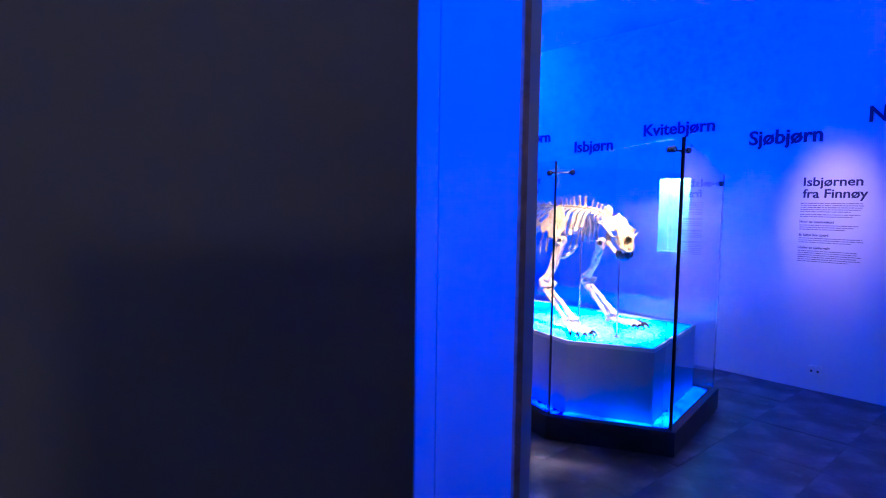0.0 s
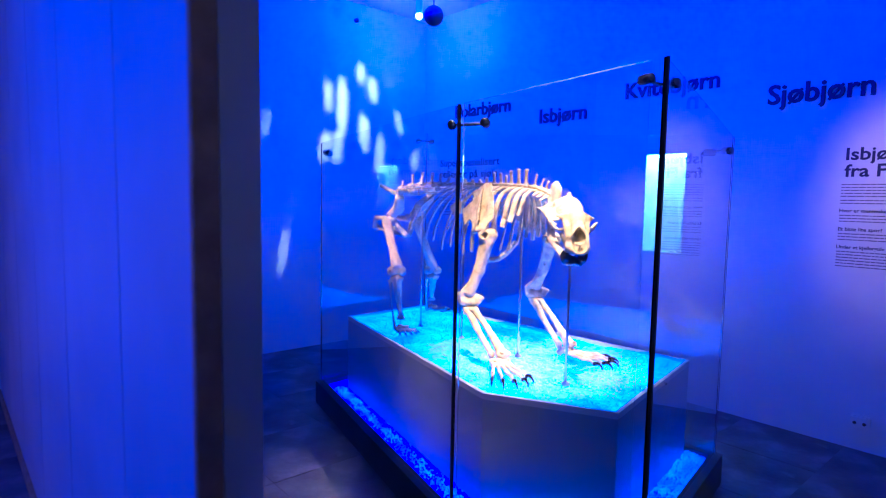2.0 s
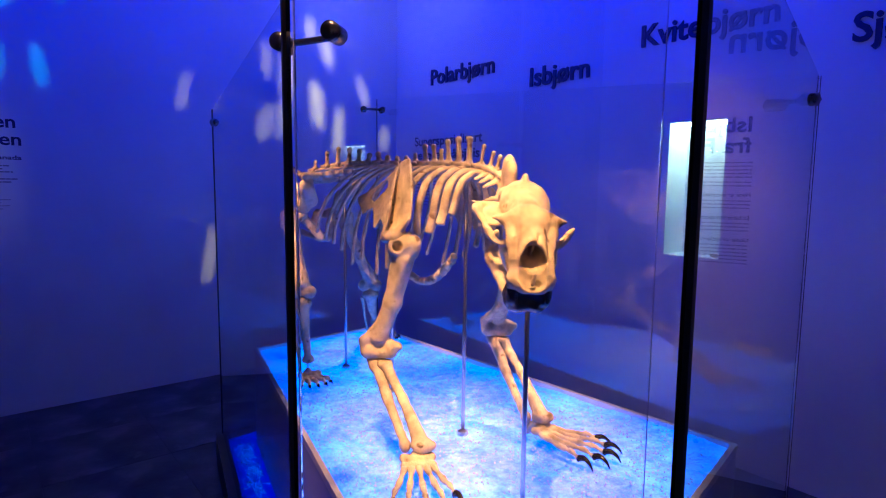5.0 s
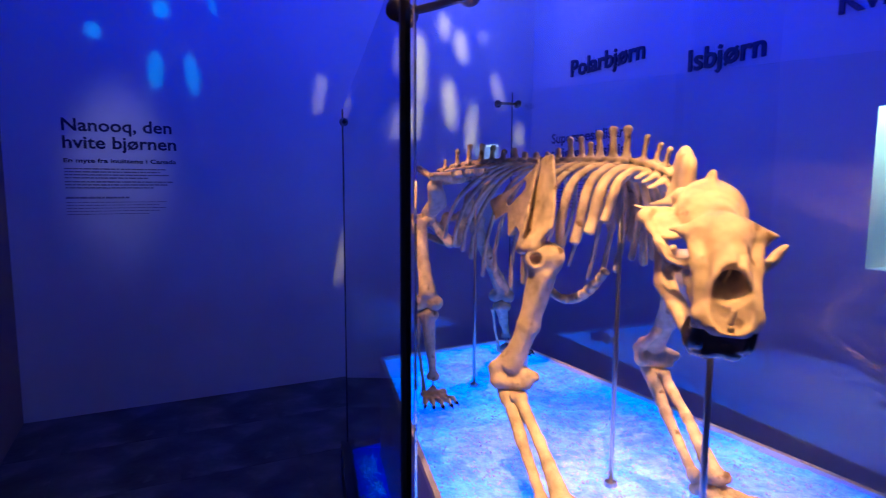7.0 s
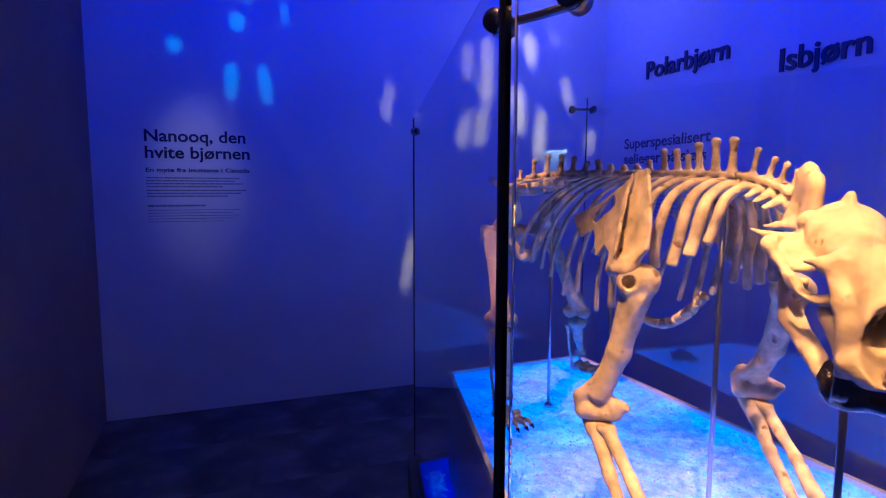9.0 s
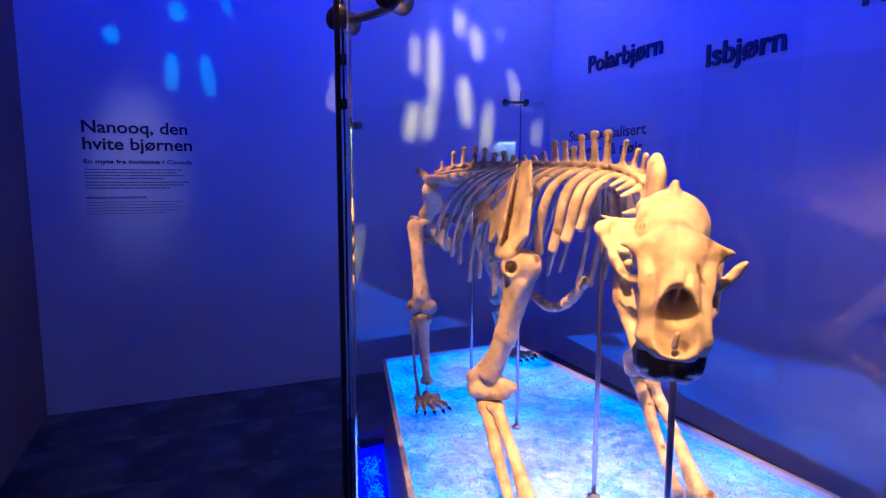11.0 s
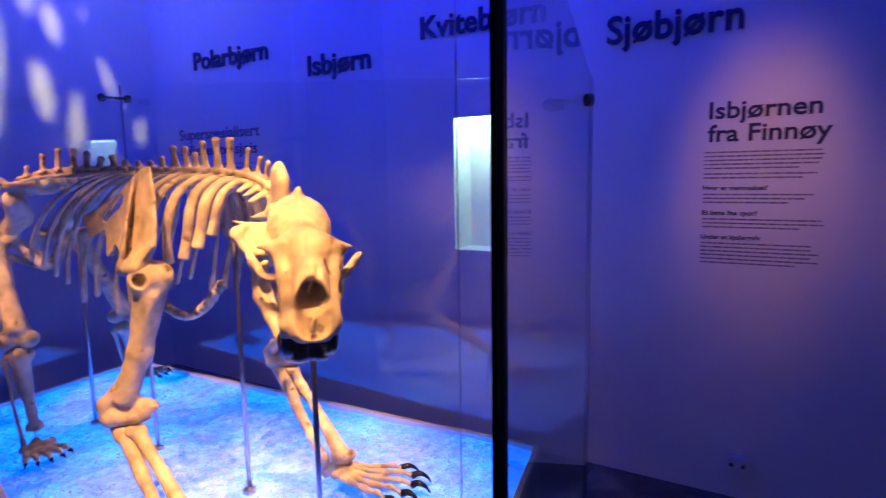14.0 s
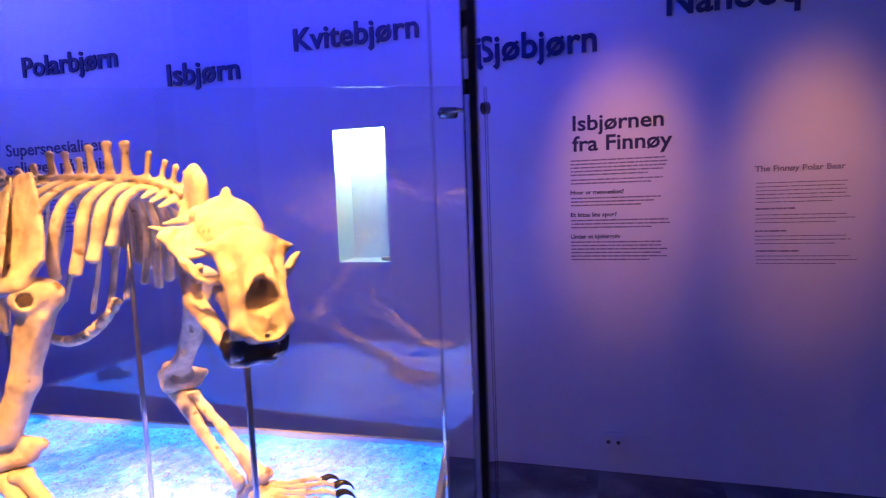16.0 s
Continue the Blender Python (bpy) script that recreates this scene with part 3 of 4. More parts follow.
def hind_leg(hip, kn, an, out):
    hip, kn, an = np.array(hip), np.array(kn), np.array(an)
    side = np.array((0.62, 0.78, 0.0))
    front = np.array((0.80, -0.60, 0.0))
    up = np.array((0, 0, 1.0))
    head = hip + np.array((-0.035, -out * 0.062, 0.022))
    m = hip * 0.42 + kn * 0.58

    def femur(P):
        f = join(0.016, cone(P, hip - up * 0.035, m, 0.032, 0.0255), cone(P, m, kn + up * 0.035, 0.0255, 0.037))
        f = join(0.012, f, ball(P, hip - side * out * -0.012, (0.028, 0.028, 0.034)), cone(P, hip - up * 0.016, head, 0.024, 0.018), ball(P, head, 0.027))
        for q in (-1, 1):
            f = join(0.010, f, ball(P, kn + side * 0.029 * q, (0.034, 0.034, 0.030)))
        f = carve(0.008, f, ball(P, kn + front * 0.040 - up * 0.014, (0.014, 0.014, 0.030)))
        return carve(0.010, f, ball(P, kn + front * 0.044 + up * 0.016, (0.018, 0.018, 0.014)))
    bone("femur", femur, np.minimum(np.minimum(hip, kn), head) - 0.075, np.maximum(np.maximum(hip, kn), head) + 0.075, 0.006)
    t = kn - up * 0.052

    def tibia(P):
        f = join(0.014, cone(P, t, t * 0.6 + an * 0.4, 0.031, 0.021), cone(P, t * 0.6 + an * 0.4, an + up * 0.05, 0.021, 0.015))
        f = join(0.010, f, cone(P, t - side * 0.026, t + side * 0.026, 0.018, 0.019), cone(P, t + front * 0.02, t * 0.8 + an * 0.2 + front * 0.018, 0.014, 0.009))
        f = join(0.010, f, cone(P, an + up * 0.03 - side * 0.008, an + up * 0.03 + side * 0.010, 0.019, 0.019))
        return np.maximum(f, an[2] + 0.018 - P[..., 2])
    bone("tibia", tibia, np.minimum(t, an) - 0.07, np.maximum(t, an) + 0.07, 0.0055)
    v, f = tube([Vector(an + up * 0.03), Vector(an - up * 0.045)], [0.003, 0.003], 8)
    put("ankle_pin", mesh_from("ankle_pin", v, f, STEEL), BEAR, "thin steel pin")
    p, q = t - side * 0.042 - up * 0.012, an - side * 0.036 - up * 0.040
    pts = smooth_path([(*p, 0.0135), (*(p * 0.8 + q * 0.2), 0.0075), (*(p * 0.5 + q * 0.5 - side * 0.004), 0.0062), (*(p * 0.15 + q * 0.85), 0.0075), (*q, 0.012)], 5)
    v, f = tube([Vector(k[:3]) for k in pts], [k[3] for k in pts], 10, 0.75)
    put("fibula", mesh_from("fibula", v, f, BONE, True), BEAR)


def legs():
    # fore legs: shoulder, elbow, wrist
    for sh, el, wr, out in (((-2.775, 5.29, 1.325), (-2.845, 5.240, 0.962), (-2.60, 5.215, 0.715), -1), ((-2.655, 5.665, 1.30), (-2.835, 5.775, 0.955), (-2.53, 5.670, 0.71), 1)):
        humerus(sh, el, out)
        forearm(el, wr, out)
        paw(wr, (0.87, out * 0.25 if out > 0 else -0.5, 0), "fore", 1.0)
    # hind legs: hip, knee, ankle
    for hip, kn, an, out in (((-3.725, 5.345, 1.345), (-3.585, 5.318, 1.04), (-3.545, 5.322, 0.715), -1), ((-3.80, 5.66, 1.345), (-3.80, 5.80, 0.99), (-3.96, 5.93, 0.715), 1)):
        hind_leg(hip, kn, an, out)
        paw((an[0], an[1], an[2] - 0.02), (1, -0.15 if out < 0 else 0.45, 0), "hind", 0.46)


def paw(wrist, ahead, which, size):
    d = Vector(ahead).normalized()
    s = Vector((-d.y, d.x, 0))
    w = Vector(wrist)
    floor_z = TOP + 0.004

    def bones(P):
        f = None
        for k in range(-2, 3):
            c = w + s * (0.02 * k) + d * (0.014 + 0.006 * (k % 2)) + Vector((0, 0, -0.012))
            b = ball(P, c, (0.017, 0.016, 0.014))
            f = b if f is None else join(0.004, f, b)
            c = w + s * (0.021 * k) + d * 0.042 + Vector((0, 0, -0.022))
            f = join(0.004, f, ball(P, c, (0.015, 0.013, 0.012)))
        heel = w - d * 0.035 + Vector((0, 0, -0.03))
        return join(0.01, f, cone(P, heel, w, 0.018, 0.014))
    put("carpal_bones" if which == "fore" else "tarsal_bones", lump("wrist", bones, np.array(w) - 0.09, np.array(w) + 0.09, 0.005, BONE), BEAR)
    for k in range(-2, 3):
        o = w + s * (0.021 * k) + d * 0.05 + Vector((0, 0, -0.024))
        spread = (d + s * 0.17 * k).normalized()
        reach = (0.12, 0.145, 0.155, 0.145, 0.11)[k + 2] * size
        k1 = o + spread * reach * 0.62
        k1.z = max(floor_z + 0.03, o.z - 0.012)
        k2 = k1 + spread * reach * 0.34
        k2.z = floor_z + 0.034
        k3 = k2 + spread * reach * 0.22
        k3.z = floor_z + 0.022
        for name, a, b, r in (("metapodial", o, k1, 0.0095), ("phalanx", k1, k2, 0.0085), ("phalanx", k2, k3, 0.007)):
            pts = [a, a.lerp(b, 0.15), a.lerp(b, 0.5), a.lerp(b, 0.85), b]
            v, f = tube(pts, [r * 1.0, r * 1.25, r * 0.72, r * 1.2, r * 1.0], 8)
            put(name, mesh_from(name, v, f, BONE, True), BEAR)
        big = 1.0 if which == "fore" else 0.32
        tip = [k3, k3 + spread * 0.022 * big + Vector((0, 0, 0.008 * big)), k3 + spread * 0.044 * big + Vector((0, 0, -0.002)), k3 + spread * 0.056 * big + Vector((0, 0, -0.020 * big))]
        v, f = tube([Vector(q) for q in smooth_path(tip, 4)], list(np.linspace(0.0125 * (0.45 + 0.55 * big), 0.0015, 13)), 8, 0.7)
        put("claw", mesh_from("claw", v, f, CLAW, True), BEAR, "glossy black claw")


# centre line of the spine
SPINE = [(-3.80, 5.445, 1.525), (-3.66, 5.47, 1.553), (-3.45, 5.475, 1.565), (-3.20, 5.478, 1.562), (-2.95, 5.48, 1.555), (-2.70, 5.483, 1.545), (-2.56, 5.47, 1.525), (-2.44, 5.42, 1.49), (-2.34, 5.355, 1.455)]


def spine_at(t):
    p = np.array(smooth_path(SPINE, 8))
    run = np.concatenate([[0], np.cumsum(np.linalg.norm(np.diff(p, axis=0), axis=1))])
    want = t * run[-1]
    here = Vector([np.interp(want, run, p[:, i]) for i in range(3)])
    ahead = Vector([np.interp(want + 0.01, run, p[:, i]) - np.interp(want - 0.01, run, p[:, i]) for i in range(3)]).normalized()
    return here, ahead


def vertebra_mesh(name, height, lean, wing, thick, sweep=0.0, body=0.021):
    """A vertebra: body, arch, joint knobs, side wings (swept ahead by sweep) and a waisted upright process."""
    def field(P):
        f = cone(P, (-0.016, 0, 0), (0.016, 0, 0), body, body)
        f = join(0.008, f, cone(P, (-0.008, 0, 0.028), (0.008, 0, 0.028), 0.015, 0.014))
        top = np.array((-lean, 0, 0.030 + height))
        half = np.array((-lean * 0.45, 0, 0.030 + height * 0.5))
        Q = P * np.array([1, 1.25, 1])
        f = join(0.007, f, cone(Q, (0, 0, 0.028), half, thick * 1.05, thick * 0.70), cone(Q, half, top, thick * 0.70, thick * 0.74))
        f = join(0.005, f, ball(P, top, (thick * 1.0, thick * 0.80, thick * 0.75)))
        for s in (-1, 1):
            a, b = (0, s * 0.012, 0.016), (sweep - 0.006, s * wing, 0.022 - abs(sweep) * 0.8)
            S = np.array([0.75, 1, 1.3])
            f = join(0.006, f, cone(P * S, np.array(a) * S, np.array(b) * S, 0.011, 0.006))
            f = join(0.004, f, cone(P, (-0.024, s * 0.016, 0.034), (0.024, s * 0.017, 0.030), 0.007, 0.006))
        f = carve(0.003, f, cone(P, (-0.05, 0, 0.027), (0.05, 0, 0.027), 0.0085, 0.0085))
        return worn(P, f, 0.0007)
    pad = abs(lean) + abs(sweep) + 0.05
    return lump(name, field, (-pad, -wing - 0.03, -0.04), (pad, wing + 0.03, height + 0.06), 0.0052, BONE)


# upright processes from the loin to the neck: place along the spine, height of the tip, thickness
PROCESSES = [(-3.72, 1.612, 0.010), (-3.63, 1.650, 0.013), (-3.54, 1.663, 0.014), (-3.443, 1.659, 0.014), (-3.369, 1.649, 0.013), (-3.298, 1.630, 0.013), (-3.209, 1.632, 0.014),
             (-3.150, 1.617, 0.012), (-3.085, 1.604, 0.011), (-3.020, 1.610, 0.011), (-2.974, 1.622, 0.011), (-2.915, 1.648, 0.013), (-2.864, 1.646, 0.012), (-2.828, 1.630, 0.011),
             (-2.790, 1.657, 0.013), (-2.739, 1.663, 0.014), (-2.690, 1.661, 0.014), (-2.632, 1.637, 0.009), (-2.588, 1.616, 0.009), (-2.548, 1.603, 0.009), (-2.505, 1.588, 0.008)]


def spine():
    line = np.array(smooth_path(SPINE, 8))
    run = np.concatenate([[0], np.cumsum(np.linalg.norm(np.diff(line, axis=0), axis=1))])
    for i, (x, top, thick) in enumerate(PROCESSES):
        t = np.interp(x, line[:, 0], run) / run[-1]
        here, ahead = spine_at(t)
        neck = i > 16
        wing = 0.062 if neck else (0.072 if i < 6 else 0.036)
        me = vertebra_mesh("vertebra", max(0.02, top - here.z - 0.034), (-0.010 if neck else (-0.012 if i < 6 else 0.008)) + 0.004 * math.sin(i * 2.3), wing, thick, 0.028 if neck else (0.020 if i < 6 else 0.0))
        side = Vector((0, 0, 1)).cross(ahead).normalized()
        up = ahead.cross(side)
        me.transform(Matrix.Translation(here) @ Matrix((ahead, side, up)).transposed().to_4x4())
        put("vertebra", me, BEAR)
    # second neck vertebra with its tall blade, and the winged atlas
    turn = Matrix.Translation((-2.435, 5.408, 1.478)) @ Matrix.Rotation(radians(-32), 4, "Z") @ Matrix.Rotation(radians(12), 4, "Y")

    def axis(P):
        Q = P * np.array([1, 1.7, 1])
        f = join(0.012, cone(P, (-0.03, 0, 0), (0.035, 0, -0.004), 0.028, 0.026), cone(Q, (-0.024, 0, 0.02), (-0.012, 0, 0.088), 0.032, 0.030), cone(Q, (0.020, 0, 0.02), (0.024, 0, 0.080), 0.030, 0.026))
        for s in (-1, 1):
            f = join(0.008, f, cone(P, (0, s * 0.02, -0.005), (-0.04, s * 0.055, -0.02), 0.012, 0.006))
        f = carve(0.006, f, ball(P, (0.046, 0.03, 0.02), (0.016, 0.03, 0.014)))
        return worn(P, f)
    put("axis_vertebra", lump("axis_vertebra", axis, (-0.09, -0.085, -0.06), (0.09, 0.085, 0.14), 0.0052, BONE, turn), BEAR)
    turn = Matrix.Translation((-2.352, 5.358, 1.452)) @ Matrix.Rotation(radians(-40), 4, "Z") @ Matrix.Rotation(radians(18), 4, "Y")

    def atlas(P):
        f = join(0.010, ball(P, (0, 0, 0), (0.028, 0.036, 0.034)), cone(P, (0, -0.03, 0), (0, 0.03, 0), 0.024, 0.024))
        for s in (-1, 1):
            Q = P * np.array([0.8, 1, 1.5])
            f = join(0.008, f, cone(Q, (0, s * 0.03, 0), (-0.018, s * (0.095 if s < 0 else 0.060), 0), 0.017, 0.007))
        f = join(0.006, f, cone(P, (-0.016, -0.09, 0), (-0.034, -0.118, 0.004), 0.007, 0.004))
        return worn(P, carve(0.006, f, cone(P, (-0.06, 0, 0.004), (0.06, 0, 0.004), 0.014, 0.014)))
    put("atlas_vertebra", lump("atlas_vertebra", atlas, (-0.10, -0.15, -0.06), (0.06, 0.15, 0.06), 0.005, BONE, turn), BEAR)


# ribs from the neck to the loin: place of the head along the spine, then tip: x, distance from the middle, z
RIBS = [(-2.60, -2.640, 0.105, 1.425), (-2.645, -2.690, 0.115, 1.385), (-2.69, -2.736, 0.125, 1.350), (-2.735, -2.790, 0.130, 1.348), (-2.785, -2.870, 0.145, 1.275), (-2.83, -2.935, 0.148, 1.225), (-2.875, -3.000, 0.150, 1.200),
        (-2.92, -3.100, 0.150, 1.235), (-2.965, -3.172, 0.150, 1.205), (-3.01, -3.250, 0.152, 1.250), (-3.055, -3.315, 0.150, 1.282), (-3.10, -3.380, 0.150, 1.294), (-3.145, -3.456, 0.150, 1.306)]


def ribs():
    line = np.array(smooth_path(SPINE, 8))
    run = np.concatenate([[0], np.cumsum(np.linalg.norm(np.diff(line, axis=0), axis=1))])
    for i, (x0, x1, half, z1) in enumerate(RIBS):
        here, _ = spine_at(np.interp(x0, line[:, 0], run) / run[-1])
        wide = max(0.0, 1 - i / 6)
        for s in (-1, 1):
            low = z1 - (0.10 * wide if s > 0 else 0) + random.uniform(-0.008, 0.008)
            back, drop = here.x - x1, here.z - low
            w = half * (0.86 if i < 3 else 1.0)
            r = 0.0072 + 0.0042 * wide
            pts = [(here.x + 0.004, here.y + s * 0.020, here.z + 0.010, r * 0.9),
                   (here.x - 0.010 - back * 0.08, here.y + s * w * 0.42, here.z + 0.014, r * 0.8),
                   (here.x - 0.014 - back * 0.28, here.y + s * w * 0.80, here.z - drop * 0.10, r),
                   (here.x - back * 0.58, here.y + s * w * 1.02, here.z - drop * 0.36, r * 1.08),
                   (here.x - back * 0.84, here.y + s * w * 1.06, here.z - drop * 0.70, r * 1.05),
                   (x1, here.y + s * half, low, r * 1.12)]
            q = smooth_path(pts, 6)
            v, f = tube([Vector(p[:3]) for p in q], [p[3] for p in q], 10, 1.35 if i < 6 else 0.72)
            put("rib", mesh_from("rib", v, f, BONE, True), BEAR)
    # breastbone: a curved chain of short segments rising to the throat
    chain = smooth_path([(-3.00, 5.470, 1.185), (-2.945, 5.470, 1.165), (-2.885, 5.470, 1.168), (-2.830, 5.470, 1.192), (-2.780, 5.470, 1.230), (-2.738, 5.470, 1.275)], 2)
    for a, b in zip(chain, chain[1:]):
        a, b = Vector(a), Vector(b)
        v, f = tube([a.lerp(b, k) for k in (0.04, 0.2, 0.55, 0.85, 0.97)], [0.011, 0.0145, 0.0105, 0.0145, 0.011], 10, 1.15)
        put("breastbone_segment", mesh_from("breastbone_segment", v, f, BONE, True), BEAR)


def outline(P, poly, axes):
    """Signed distance to a flat outline, over two axes of the points."""
    X, Y = P[..., axes[0]], P[..., axes[1]]
    best = np.full(X.shape, 9.0)
    inside = np.zeros(X.shape, bool)
    for (ax, ay), (bx, by) in zip(poly, poly[1:] + poly[:1]):
        dx, dy = bx - ax, by - ay
        t = np.clip(((X - ax) * dx + (Y - ay) * dy) / (dx * dx + dy * dy), 0, 1)
        best = np.minimum(best, np.hypot(X - ax - t * dx, Y - ay - t * dy))
        if dy:
            inside ^= ((ay > Y) != (by > Y)) & (X < ax + (Y - ay) * dx / dy)
    return np.where(inside, -best, best)


BLADE = [(-2.785, 1.592), (-2.825, 1.590), (-2.875, 1.562), (-2.935, 1.528), (-3.010, 1.490), (-3.080, 1.462), (-3.030, 1.402), (-2.985, 1.428), (-2.938, 1.358), (-2.912, 1.392), (-2.885, 1.378),
         (-2.855, 1.338), (-2.765, 1.346), (-2.724, 1.400), (-2.727, 1.455), (-2.758, 1.540)]


def scapula(s):
    """A shoulder blade: a thin broken plate with a tall ridge, thickening to the socket."""
    def field(P):
        y = 5.48 + s * (0.182 - (P[..., 2] - 1.45) * 0.22 + 0.012 * np.sin((P[..., 0] + 2.85) * 14))
        out = (P[..., 1] - y) * s
        f = np.maximum(outline(P, BLADE, (0, 2)), np.abs(out) - 0.0048 - 0.010 * np.clip((1.42 - P[..., 2]) / 0.08, 0, 1))
        Q = np.stack([P[..., 0], out, P[..., 2]], -1)
        f = carve(0.004, f, cone(Q, (-2.925, 0, 1.508), (-2.985, 0, 1.462), 0.016, 0.013))
        ridge = outline(Q, [(-2.83, 1.585), (-2.79, 1.575), (-2.79, 1.40), (-2.815, 1.345), (-2.845, 1.36), (-2.862, 1.45)], (0, 2))
        lift = 0.020 + 0.018 * np.clip((1.56 - P[..., 2]) / 0.16, 0, 1)
        slope = np.abs(out - (P[..., 0] + 2.862) * 0.55 - 0.004) - 0.006
        f = join(0.006, f, np.maximum(np.maximum(ridge, slope), out - lift))
        f = join(0.010, f, cone(Q, (-2.84, 0.004, 1.345), (-2.775, 0.004, 1.350), 0.026, 0.026))
        return worn(P, carve(0.006, f, ball(Q, (-2.80, 0.004, 1.312), (0.036, 0.030, 0.020))))
    y = 5.48 + s * 0.182
    put("scapula", lump("scapula", field, (-3.11, y - 0.085, 1.29), (-2.69, y + 0.085, 1.62), 0.0045, BONE), BEAR, "thin shoulder blade with a broken edge")


def pelvis():
    def field(P):
        f = None
        for s in (-1, 1):
            S = np.array([1.5, 1, 1])
            def flat(a, b, ra, rb):
                return cone(P * S, np.array(a) * S, np.array(b) * S, ra, rb)
            y = 5.50
            g = join(0.012, flat((-3.64, y + s * 0.125, 1.50), (-3.70, y + s * 0.085, 1.44), 0.034, 0.042), flat((-3.70, y + s * 0.085, 1.44), (-3.78, y + s * 0.10, 1.375), 0.036, 0.032),
                     flat((-3.62, y + s * 0.15, 1.545), (-3.66, y + s * 0.06, 1.545), 0.015, 0.018),
                     cone(P, (-3.79, y + s * 0.095, 1.36), (-3.95, y + s * 0.085, 1.36), 0.026, 0.016), cone(P, (-3.95, y + s * 0.085, 1.36), (-3.985, y + s * 0.075, 1.30), 0.022, 0.020),
                     flat((-3.76, y + s * 0.085, 1.35), (-3.72, y + s * 0.018, 1.262), 0.024, 0.020), cone(P, (-3.72, y + s * 0.016, 1.255), (-3.97, y + s * 0.06, 1.29), 0.016, 0.014))
            g = carve(0.006, g, ball(P, (-3.775, y + s * 0.135, 1.37), 0.028))
            f = g if f is None else join(0.012, f, g)
        f = join(0.012, f, cone(P, (-3.64, 5.49, 1.54), (-3.80, 5.48, 1.525), 0.026, 0.018), cone(P, (-3.68, 5.43, 1.535), (-3.68, 5.57, 1.535), 0.016, 0.016))
        return worn(P, f)
    put("pelvis", lump("pelvis", field, (-4.04, 5.30, 1.20), (-3.56, 5.70, 1.60), 0.0065, BONE), BEAR)
    # tail root, tilted up
    tail = [(-3.72, 5.440, 1.520), (-3.79, 5.435, 1.540), (-3.86, 5.432, 1.562), (-3.93, 5.430, 1.584)]
    for a, b in zip(tail, tail[1:]):
        v, f = tube([Vector(a).lerp(Vector(b), q) for q in (0, 0.15, 0.5, 0.85, 0.97)], [0.014, 0.017, 0.011, 0.016, 0.013], 10)
        put("tail_vertebra", mesh_from("tail_vertebra", v, f, BONE, True), BEAR)


# the skull lies along its own axis: x ahead, y to its left, z up; origin at the middle of the brain case
SKULL = Matrix.Translation((-2.211, 5.250, 1.437)) @ Matrix.Rotation(radians(-41), 4, "Z") @ Matrix.Rotation(radians(31), 4, "Y") @ Matrix.Rotation(radians(-4), 4, "X")
ARCHES = {-1: [(0.064, 0.048, -0.034), (0.042, 0.074, -0.042), (0.014, 0.091, -0.040), (-0.018, 0.102, -0.030), (-0.048, 0.120, -0.022), (-0.080, 0.100, -0.030), (-0.100, 0.066, -0.042)],
          1: [(0.080, 0.042, -0.036), (0.052, 0.066, -0.046), (0.028, 0.086, -0.048), (0.010, 0.102, -0.040), (0.004, 0.108, -0.026)]}


